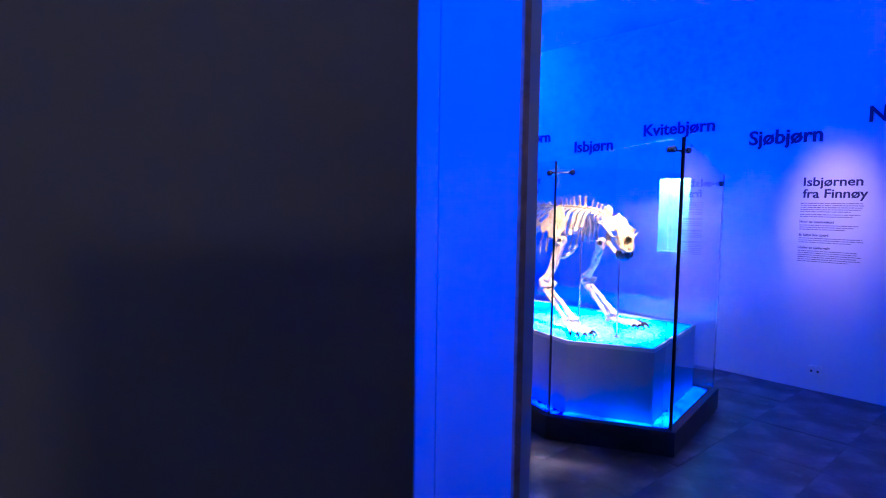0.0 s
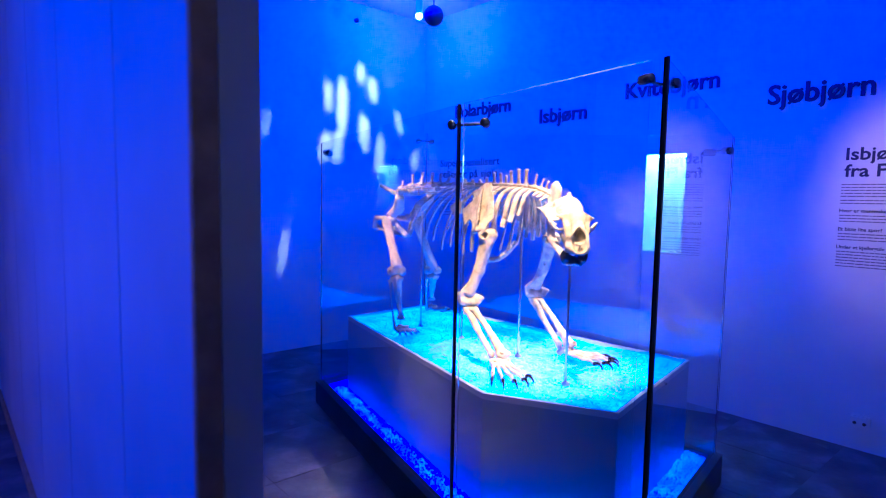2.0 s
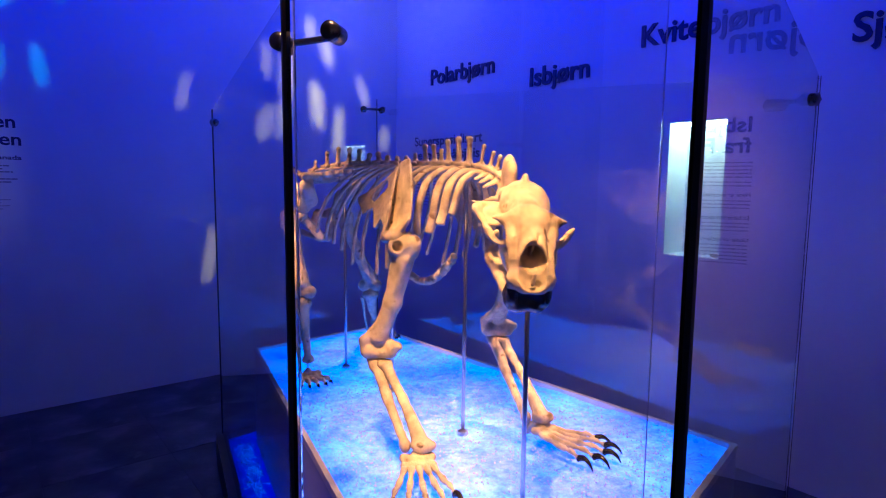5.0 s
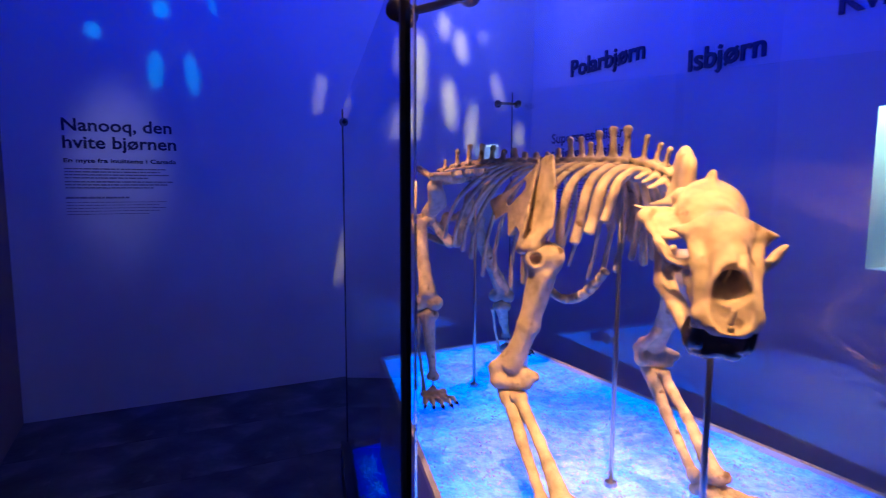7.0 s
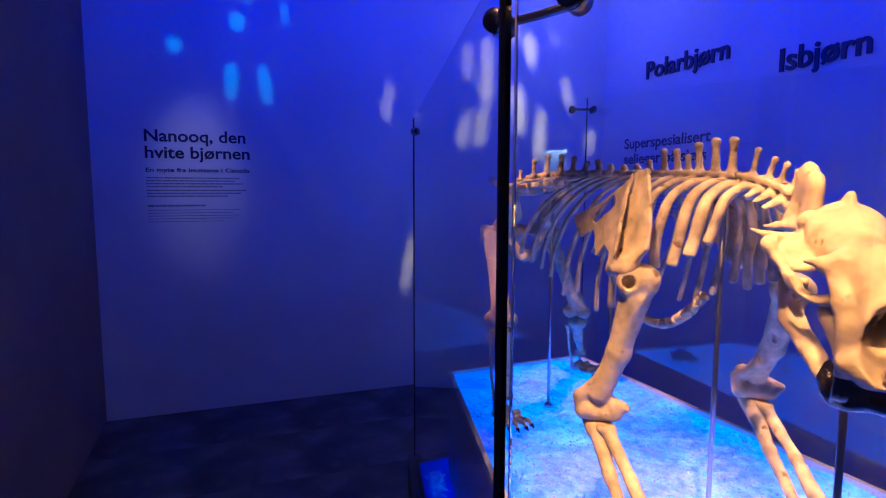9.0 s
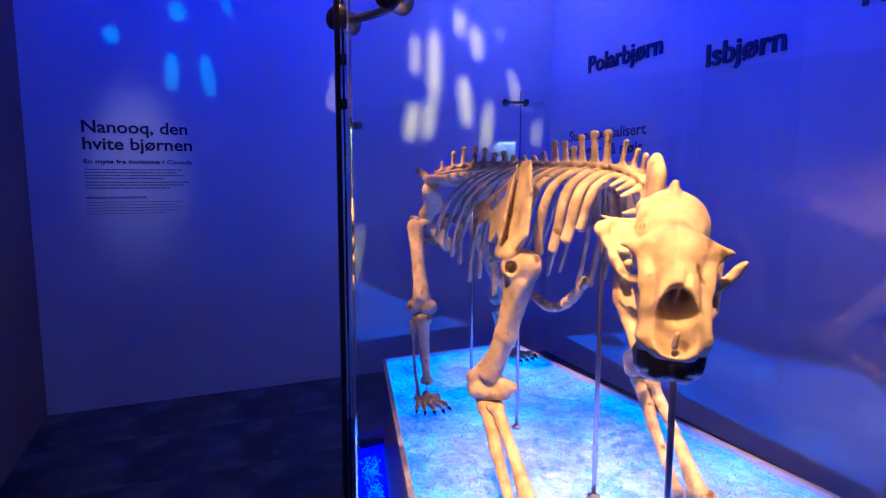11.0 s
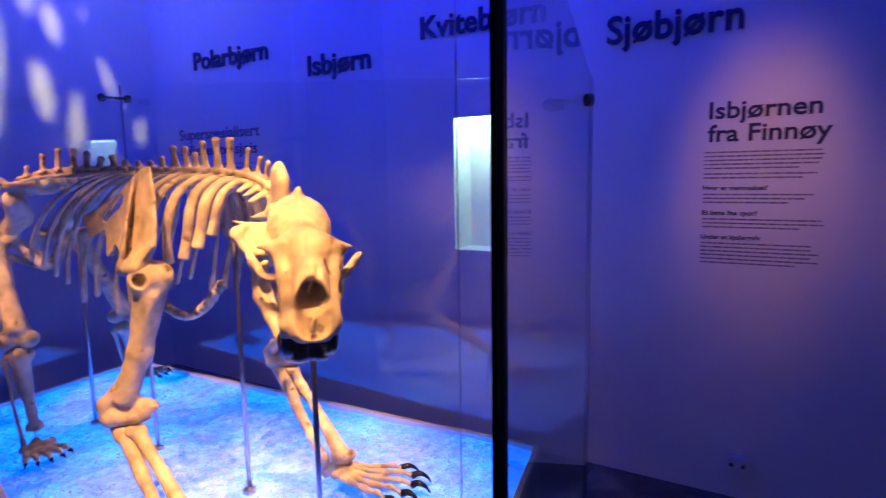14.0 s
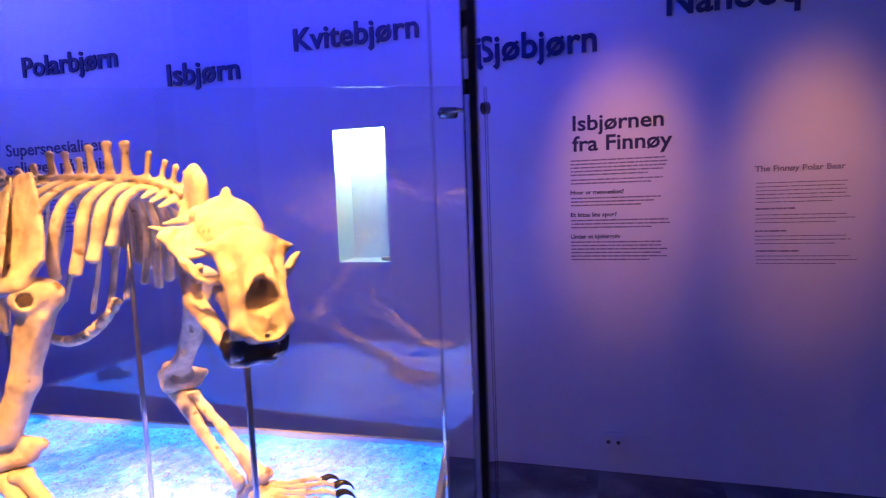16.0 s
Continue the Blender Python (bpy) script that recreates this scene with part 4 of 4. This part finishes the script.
def skull_field(P):
    # brain case, forehead wedge, snout
    f = join(0.026, ball(P, (-0.080, 0, -0.020), (0.086, 0.063, 0.050)), cone(P, (-0.03, 0, -0.004), (0.03, 0, 0.004), 0.032, 0.036))
    f = join(0.022, f, cone(P, (0.035, -0.034, 0.012), (0.035, 0.034, 0.012), 0.022, 0.022), cone(P, (0.05, 0, 0.002), (0.150, 0, -0.016), 0.038, 0.029))
    f = join(0.018, f, cone(P, (0.05, 0, -0.032), (0.165, 0, -0.046), 0.040, 0.034), cone(P, (0.03, 0, 0.018), (0.130, 0, 0.000), 0.024, 0.018))
    # sagittal crest with its raised rear end, and the back rim
    S = np.array([1, 1.5, 1])
    f = join(0.010, f, cone(P * S, (-0.140, 0, 0.020), (-0.04, 0, 0.022), 0.010, 0.007), cone(P * S, (-0.126, 0, 0.014), (-0.134, 0, 0.030), 0.013, 0.011))
    f = join(0.010, f, cone(P, (-0.150, -0.042, -0.035), (-0.150, 0.042, -0.035), 0.020, 0.020))
    for s in (-1, 1):
        # brow drawn out to a pointed outer corner
        f = join(0.016, f, cone(P, (0.030, s * 0.030, 0.016), (0.040, s * 0.062, 0.014), 0.018, 0.011))
        f = join(0.008, f, cone(P, (0.038, s * 0.056, 0.016), (0.026, s * 0.089, 0.008), 0.011, 0.0032))
        f = join(0.012, f, cone(P, (0.042, s * 0.054, 0.010), (0.095, s * 0.042, -0.012), 0.009, 0.013))
        # cheek swelling over the canine root, tooth row
        f = join(0.014, f, cone(P, (0.100, s * 0.036, -0.018), (0.168, s * 0.036, -0.054), 0.016, 0.017))
        f = join(0.008, f, cone(P, (0.168, s * 0.038, -0.054), (0.170, s * 0.040, -0.074), 0.016, 0.012))
        f = join(0.010, f, cone(P, (0.160, s * 0.034, -0.066), (0.055, s * 0.044, -0.066), 0.012, 0.012))
        q = smooth_path([(x, s * y, z) for x, y, z in ARCHES[s]], 3)
        squash = np.array([1, 1, 0.60])
        for a, b in zip(q, q[1:]):
            f = join(0.005, f, cone(P * squash, a * squash, b * squash, 0.0074, 0.0074))
        if s < 0:
            f = join(0.006, f, ball(P, (-0.048, -0.121, -0.018), (0.016, 0.012, 0.012)))
            f = join(0.008, f, ball(P, (-0.052, -0.078, -0.038), (0.044, 0.042, 0.014)))
        else:
            f = join(0.005, f, ball(P, (0.004, 0.108, -0.024), (0.009, 0.009, 0.012)))
        f = join(0.010, f, ball(P, (-0.125, s * 0.042, -0.060), (0.024, 0.022, 0.020)))
        # eye socket and the hollow behind it
        f = carve(0.006, f, ball(P, (0.052, s * 0.078, -0.020), (0.030, 0.029, 0.024)))
        f = carve(0.010, f, ball(P, (-0.012, s * 0.088, 0.000), (0.036, 0.036, 0.032)))
    # premaxilla under the nose opening
    f = join(0.008, f, cone(P, (0.184, -0.018, -0.056), (0.184, 0.018, -0.056), 0.020, 0.020), cone(P, (0.196, -0.016, -0.048), (0.196, 0.016, -0.048), 0.012, 0.012))
    # nose opening: wide, slanting, running far back into the head
    slant = Matrix.Rotation(radians(46), 3, "Y")
    R = (P - np.array((0.174, 0, -0.012))) @ np.array(slant)
    f = carve(0.004, f, ball(R, (0, 0, 0), (0.060, 0.035, 0.032)))
    f = carve(0.004, f, cone(P, (0.150, 0, -0.018), (0.03, 0, -0.024), 0.028, 0.024))
    f = carve(0.004, f, ball(P, (-0.05, 0, -0.022), (0.075, 0.044, 0.034)))
    f = carve(0.002, f, cone(P, (0.140, 0.012, 0.022), (0.108, 0.012, 0.026), 0.009, 0.005))
    # thin wall inside the nose, spur at its lower rim
    wall = np.maximum(np.abs(P[..., 1] - 0.004) - 0.0028, ball(P, (0.070, 0.004, -0.022), (0.034, 0.03, 0.034)))
    f = np.minimum(f, wall)
    f = join(0.004, f, cone(P, (0.192, 0, -0.046), (0.186, 0.001, -0.026), 0.006, 0.0035))
    for s in (-1, 1):
        f = carve(0.003, f, ball(P, (0.092, s * 0.053, -0.036), (0.010, 0.008, 0.007)))
    # worn skin and small pits
    return f + 0.0007 * (np.sin(P[..., 0] * 190 + 3 * np.sin(P[..., 1] * 90)) * np.sin(P[..., 1] * 210 + 2 * np.sin(P[..., 2] * 120)) + np.sin(P[..., 2] * 170 + P[..., 0] * 80))


def skull():
    me = lump("skull", skull_field, (-0.20, -0.155, -0.115), (0.24, 0.14, 0.065), 0.0036, BONE, SKULL)
    head = put("skull", me, BEAR, "ivory bear skull with open nose cavity")

    def jaw(P):
        f = None
        for s in (-1, 1):
            g = join(0.010, cone(P, (-0.055, s * 0.082, -0.080), (0.005, s * 0.070, -0.132), 0.013, 0.019), cone(P, (0.005, s * 0.070, -0.132), (0.130, s * 0.034, -0.136), 0.018, 0.017), cone(P, (-0.015, s * 0.074, -0.115), (0.005, s * 0.070, -0.050), 0.015, 0.008))
            f = g if f is None else join(0.010, f, g)
        return worn(P, f)
    put("mandible", lump("mandible", jaw, (-0.10, -0.12, -0.18), (0.17, 0.12, -0.02), 0.005, BONE, SKULL), BEAR, "lower jaw in shadow")

    def chin(P):
        f = join(0.010, cone(P, (0.148, -0.024, -0.140), (0.148, 0.024, -0.140), 0.022, 0.022), cone(P, (0.164, -0.014, -0.128), (0.164, 0.014, -0.128), 0.019, 0.019), cone(P, (0.11, -0.036, -0.136), (0.15, -0.026, -0.138), 0.019, 0.022), cone(P, (0.11, 0.036, -0.136), (0.15, 0.026, -0.138), 0.019, 0.022))
        return worn(P, f, 0.002)
    put("chin", lump("chin", chin, (0.07, -0.08, -0.18), (0.21, 0.08, -0.09), 0.005, JAW, SKULL), BEAR, "glossy black front of the lower jaw")
    for s in (-1, 1):
        for name, pts, r in (("canine", [(0.170, s * 0.040, -0.076), (0.182, s * 0.043, -0.104), (0.174, s * 0.042, -0.132)], 0.0115), ("lower_canine", [(0.168, s * 0.030, -0.125), (0.186, s * 0.034, -0.106), (0.186, s * 0.034, -0.086)], 0.010)):
            q = smooth_path(pts, 4)
            v, f = tube([Vector(p) for p in q], list(np.linspace(r, 0.002, len(q))), 8)
            me = mesh_from(name, v, f, JAW, True)
            me.transform(SKULL)
            put(name, me, head, "dark canine tooth")
        for k in range(4):
            c = np.array((0.135 - 0.026 * k, s * (0.035 + 0.003 * k), -0.078))
            me = lump("molar", lambda P: ball(P, c, (0.012, 0.008, 0.011)), c - 0.02, c + 0.02, 0.005, TOOTH, SKULL)
            put("molar", me, head)


def rods():
    for x, y, top in ((-3.64, 5.565, 1.50), (-3.228, 5.55, 1.53), (-2.74, 5.52, 1.52), (-2.275, 5.326, 1.33)):
        v, f = tube([Vector((x, y, TOP - 0.01)), Vector((x, y, 1.0)), Vector((x, y, top))], [0.0065] * 3, 12)
        rod = put("support_rod", mesh_from("support_rod", v, f, STEEL, True), BEAR, "thin steel support rod")
        v, f = tube([Vector((x, y, TOP - 0.008)), Vector((x, y, TOP + 0.004))], [0.02, 0.018], 16)
        put("foot_plate", mesh_from("foot_plate", v, f, STEEL), rod)


legs()
spine()
ribs()
scapula(-1)
scapula(1)
pelvis()
skull()
rods()

# ---- lettering ----


def lettering(words, width, height, depth):
    """The mesh of one line of letters, fitted to a width and to the height of its first capital; x along, y up, z out."""
    cu = bpy.data.curves.new("letters", "FONT")
    cu.body, cu.size, cu.extrude, cu.offset, cu.resolution_u = words, 1.0, 0.02, 0.020, 3
    ob = new("letters", cu)
    bpy.context.view_layer.update()
    me = bpy.data.meshes.new_from_object(ob.evaluated_get(bpy.context.evaluated_depsgraph_get()))
    bpy.data.objects.remove(ob)
    co = np.array([v.co for v in me.vertices])
    cap = 0.70
    sx = width / (co[:, 0].max() - co[:, 0].min())
    sy = height / cap
    x0 = co[:, 0].min()
    for v in me.vertices:
        v.co = ((v.co.x - x0) * sx, v.co.y * sy, (v.co.z + 0.02) / 0.04 * depth)
    me.materials.clear()
    me.materials.append(INK)
    return me


NORTH = Matrix(((1, 0, 0, 0), (0, 0, -1, WALL_Y), (0, 1, 0, 0), (0, 0, 0, 1)))
WEST = Matrix(((0, 0, 1, WALL_X), (1, 0, 0, 0), (0, 1, 0, 0), (0, 0, 0, 1)))


def letters_of(me, along):
    """One mesh for each letter: islands that share a stretch of the line belong together."""
    bm = bmesh.new()
    bm.from_mesh(me)
    seen, spans = set(), []
    for v in bm.verts:
        if v.index in seen:
            continue
        stack, island = [v], []
        seen.add(v.index)
        while stack:
            w = stack.pop()
            island.append(w)
            for e in w.link_edges:
                o = e.other_vert(w)
                if o.index not in seen:
                    seen.add(o.index)
                    stack.append(o)
        xs = [w.co[along] for w in island]
        spans.append([min(xs), max(xs), island])
    spans.sort(key=lambda s: s[0])
    merged = []
    for lo, hi, island in spans:
        if merged and lo < merged[-1][1] - 0.4 * (hi - lo):
            merged[-1][1] = max(merged[-1][1], hi)
            merged[-1][2] += island
        else:
            merged.append([lo, hi, island])
    out = []
    for _, _, island in merged:
        index = {v.index: i for i, v in enumerate(island)}
        faces = {f for v in island for f in v.link_faces}
        faces = sorted(faces, key=lambda f: f.index)
        out.append(mesh_from("letter", [v.co.copy() for v in island], [[index[v.index] for v in f.verts] for f in faces], me.materials[0]))
    bm.free()
    return out


def sign(words, at, base, width, height, face, depth=0.012, label="", parent=None, mat=INK):
    me = lettering(words, width, height, depth)
    me.materials.clear()
    me.materials.append(mat)
    me.transform(face @ Matrix.Translation((at, base, 0.0005)))
    if height < 0.05:
        return put("text_line", me, parent)
    along = 0 if face is NORTH else 1
    if not parent:
        parent = thing("wall_word", face @ Vector((at + width / 2, base, 0)), label, "lettering")
    for piece in letters_of(me, along):
        put("letter", piece, parent)
    return parent


def bars(at, top, width, lines, pitch, thick, face, parent, last=0.8):
    """Lines of print too small to read."""
    verts, faces = [], []
    for k in range(lines):
        w = width * (random.uniform(0.90, 1.0) if k < lines - 1 else last)
        x, y = at, top - pitch * (k + 0.5)
        while x < at + w - 0.012:
            step = min(random.uniform(0.014, 0.05), at + w - x)
            o = len(verts)
            for px, py in ((x, y - thick / 2), (x + step - 0.004, y - thick / 2), (x + step - 0.004, y + thick / 2), (x, y + thick / 2)):
                verts.append((px, py, 0.0012))
            faces.append((o, o + 1, o + 2, o + 3))
            x += step
    me = mesh_from("print_line", verts, faces, PRINT)
    me.transform(face)
    put("paragraph", me, parent, kind="stuff")


def texts():
    sign("Polarbjørn", -5.291, 2.365, 0.78, 0.125, NORTH, label="dark navy raised word on the wall")
    sign("Isbjørn", -4.146, 2.213, 0.512, 0.125, NORTH, label="dark navy raised word on the wall")
    sign("Kvitebjørn", -3.268, 2.332, 0.746, 0.12, NORTH, label="dark navy raised word on the wall")
    sign("Sjøbjørn", -2.198, 2.17, 0.593, 0.125, NORTH, label="dark navy raised word on the wall")
    sign("Nanooq", -1.285, 2.30, 0.56, 0.125, NORTH, label="dark navy raised word on the wall")
    p = thing("wall_text", (-1.49, WALL_Y, 1.1), "printed wall text with a bold dark heading", "wall text")
    sign("Isbjørnen", -1.729, 1.787, 0.433, 0.074, NORTH, 0.002, parent=p)
    sign("fra Finnøy", -1.732, 1.685, 0.475, 0.074, NORTH, 0.002, parent=p)
    bars(-1.742, 1.645, 0.47, 5, 0.018, 0.007, NORTH, p)
    bars(-1.742, 1.548, 0.49, 2, 0.018, 0.007, NORTH, p)
    sign("Hvor er mennesket?", -1.743, 1.466, 0.26, 0.021, NORTH, 0.0015, parent=p)
    bars(-1.742, 1.455, 0.44, 3, 0.018, 0.007, NORTH, p)
    sign("Et bitte lite spor?", -1.743, 1.352, 0.225, 0.021, NORTH, 0.0015, parent=p)
    bars(-1.742, 1.342, 0.49, 3, 0.018, 0.007, NORTH, p)
    sign("Under et kjellergulv", -1.745, 1.241, 0.245, 0.021, NORTH, 0.0015, parent=p)
    bars(-1.744, 1.231, 0.48, 6, 0.018, 0.007, NORTH, p)
    p = thing("wall_text", (-0.7, WALL_Y, 1.1), "faint grey printed wall text in a second language", "wall text")
    sign("The Finnøy Polar Bear", -0.895, 1.545, 0.37, 0.026, NORTH, 0.0012, parent=p, mat=PRINT)
    bars(-0.89, 1.50, 0.40, 6, 0.018, 0.004, NORTH, p)
    bars(-0.89, 1.38, 0.17, 1, 0.02, 0.008, NORTH, p, 1.0)
    bars(-0.89, 1.35, 0.42, 3, 0.018, 0.004, NORTH, p)
    bars(-0.89, 1.275, 0.14, 1, 0.02, 0.008, NORTH, p, 1.0)
    bars(-0.89, 1.25, 0.42, 3, 0.018, 0.004, NORTH, p)
    bars(-0.885, 1.18, 0.19, 1, 0.02, 0.008, NORTH, p, 1.0)
    bars(-0.885, 1.155, 0.42, 3, 0.018, 0.004, NORTH, p)
    p = thing("wall_text", (-5.1, WALL_Y, 1.3), "printed wall text with a bold dark heading", "wall text")
    sign("Superspesialisert", -5.52, 1.855, 0.89, 0.078, NORTH, 0.002, parent=p)
    sign("seljeger på sjøis", -5.52, 1.735, 0.86, 0.078, NORTH, 0.002, parent=p)
    bars(-5.52, 1.68, 0.86, 12, 0.03, 0.009, NORTH, p)
    p = thing("wall_text", (WALL_X, 4.15, 1.3), "printed wall text with a bold dark heading", "wall text")
    sign("Nanooq, den", 3.838, 1.84, 0.62, 0.076, WEST, 0.002, parent=p)
    sign("hvite bjørnen", 3.838, 1.732, 0.644, 0.076, WEST, 0.002, parent=p)
    sign("En myte fra inuittene i Canada", 3.838, 1.642, 0.64, 0.026, WEST, 0.0015, parent=p)
    bars(3.838, 1.612, 0.60, 4, 0.019, 0.008, WEST, p)
    bars(3.838, 1.53, 0.63, 3, 0.019, 0.008, WEST, p)
    bars(3.838, 1.43, 0.36, 1, 0.02, 0.012, WEST, p, 1.0)
    bars(3.838, 1.40, 0.58, 5, 0.019, 0.004, WEST, p)


texts()


def socket():
    s = thing("wall_socket", (-1.543, WALL_Y, 0.15), "white double power socket low on the wall", "socket")
    put("plate", boxmesh("plate", (-1.593, WALL_Y - 0.045, 0.150), (-1.493, WALL_Y - 0.001, 0.226), WHITE, 0.008), s)
    for x in (-1.568, -1.518):
        v, f = tube([Vector((x, WALL_Y - 0.0465, 0.182)), Vector((x, WALL_Y - 0.036, 0.182))], [0.010, 0.010], 16)
        put("outlet", mesh_from("outlet", v, f, BLACK), s)


def ceiling_spot():
    s = thing("ceiling_spotlight", (-4.95, 6.65, 3.15), "hanging ceiling spotlight with a round dark shade", "spotlight")
    v, f = tube([Vector((-4.80, 6.60, 3.25)), Vector((-4.80, 6.60, 3.47))], [0.006, 0.006], 8)
    put("stem", mesh_from("stem", v, f, BASE), s)
    v, f = tube([Vector((-4.83, 6.63, 3.157)), Vector((-4.80, 6.60, 3.157)), Vector((-4.78, 6.58, 3.157))], [0.085, 0.09, 0.085], 24)
    put("shade", mesh_from("shade", v, f, BASE, True), s, "round dark shade")
    s = thing("ceiling_spotlight", (-5.123, 6.69, 3.2), "small bright ceiling spotlight", "spotlight")
    v, f = tube([Vector((-5.123, 6.69, 3.27)), Vector((-5.123, 6.69, 3.47))], [0.03, 0.03], 12)
    put("stem", mesh_from("stem", v, f, WHITE, True), s)
    v, f = tube([Vector((-5.123, 6.69, 3.225)), Vector((-5.123, 6.69, 3.245)), Vector((-5.123, 6.69, 3.265))], [0.026, 0.03, 0.024], 12)
    put("bulb", mesh_from("bulb", v, f, BULB, True), s, "glowing bulb")


socket()
ceiling_spot()


def small_fittings():
    v, f = tube([Vector((WALL_X, 6.424, 3.293)), Vector((WALL_X + 0.03, 6.424, 3.293)), Vector((WALL_X + 0.04, 6.424, 3.293))], [0.022, 0.022, 0.015], 14)
    put("wall_sensor", mesh_from("wall_sensor", v, f, BASE, True), None, "small dark round sensor high on the wall", "sensor")


small_fittings()


# ---- unseen ceiling projectors, added to throw the light patches ----


def projector(at, colour, power, patches, name):
    """An added, unseen projector: a lamp behind a metal plate with cut-out shapes, which throws light patches on the
    west wall.
    """
    eye = Vector(at)
    ys, zs = [p[0] for p in patches], [p[1] for p in patches]
    aim = Vector((WALL_X, (min(ys) + max(ys)) / 2, (min(zs) + max(zs)) / 2))
    m = look(eye, aim)
    inv = m.inverted()
    gap = 0.30
    holes = []
    for y, z, ry, rz, slant in patches:
        q = inv @ Vector((WALL_X, y, z))
        k = gap / -q.z
        holes.append((q.x * k, q.y * k, ry * k, rz * k, slant))
    half = max(max(abs(h[0]) + h[2], abs(h[1]) + h[3]) for h in holes) + 0.024
    n = 150
    step = 2 * half / n
    c = -half + step * (np.arange(n) + 0.5)
    X, Y = np.meshgrid(c, c, indexing="ij")
    solid = np.ones((n, n), bool)
    for x, y, rx, ry, slant in holes:
        solid &= ((X - x - slant * (Y - y)) / rx) ** 2 + ((Y - y) / ry) ** 2 > 1
    index = np.arange((n + 1) ** 2).reshape(n + 1, n + 1)
    verts = [(-half + step * i, -half + step * j, -gap) for i in range(n + 1) for j in range(n + 1)]
    faces = [(index[i, j], index[i + 1, j], index[i + 1, j + 1], index[i, j + 1]) for i, j in np.argwhere(solid)]
    unit = thing("added_projector", (eye.x, eye.y, CEIL - 0.02), "added unseen ceiling projector with a patterned metal plate", "projector")
    me = mesh_from("pattern_plate", verts, faces, BASE)
    me.transform(m)
    put("pattern_plate", me, unit)
    w = half - 0.004
    v = [(sx * r, sy * r, z) for z, r in ((0.08, 0.06), (-gap - 0.01, w)) for sx, sy in ((-1, -1), (1, -1), (1, 1), (-1, 1))]
    f = [(0, 1, 2, 3)] + [(i, (i + 1) % 4, 4 + (i + 1) % 4, 4 + i) for i in range(4)]
    me = mesh_from("housing", v, f, BASE)
    me.transform(m)
    put("housing", me, unit)
    v, f = tube([eye + Vector((0, 0, 0.05)), Vector((eye.x, eye.y, CEIL))], [0.015, 0.015], 8)
    put("stem", mesh_from("stem", v, f, BASE), unit)
    data = lamp(name, "SPOT", m, power, colour, 0.003, 2.2 * math.degrees(math.atan(half * 1.42 / gap)), 0.1)
    return data


projector((-0.5, 5.4, 3.27), (1.0, 0.80, 0.16), 1700, [
    (6.27, 2.44, 0.05, 0.28, 0.0), (6.11, 2.50, 0.03, 0.15, 0.0), (6.08, 1.99, 0.055, 0.14, 0.15), (6.22, 2.02, 0.05, 0.16, 0.1), (6.49, 2.78, 0.04, 0.10, 0.0), (6.64, 2.64, 0.045, 0.13, -0.15),
    (6.54, 2.17, 0.055, 0.19, -0.08), (6.74, 1.97, 0.04, 0.20, 0.1), (6.99, 2.31, 0.025, 0.14, -0.2), (6.86, 2.74, 0.012, 0.05, -0.2), (7.22, 1.93, 0.03, 0.10, 0.1), (5.46, 2.17, 0.009, 0.12, 0.12), (5.62, 0.97, 0.016, 0.20, 0.15)], "added_patch_lamp")
projector((-3.1, 3.85, 3.22), (0.03, 0.55, 1.0), 180, [
    (4.43, 2.64, 0.05, 0.06, 0.0), (4.38, 2.25, 0.045, 0.12, 0.05), (4.60, 2.24, 0.04, 0.13, -0.08), (4.04, 2.46, 0.045, 0.05, 0.0), (4.74, 2.72, 0.02, 0.08, -0.1), (4.50, 2.80, 0.02, 0.05, 0.0)], "added_patch_lamp")
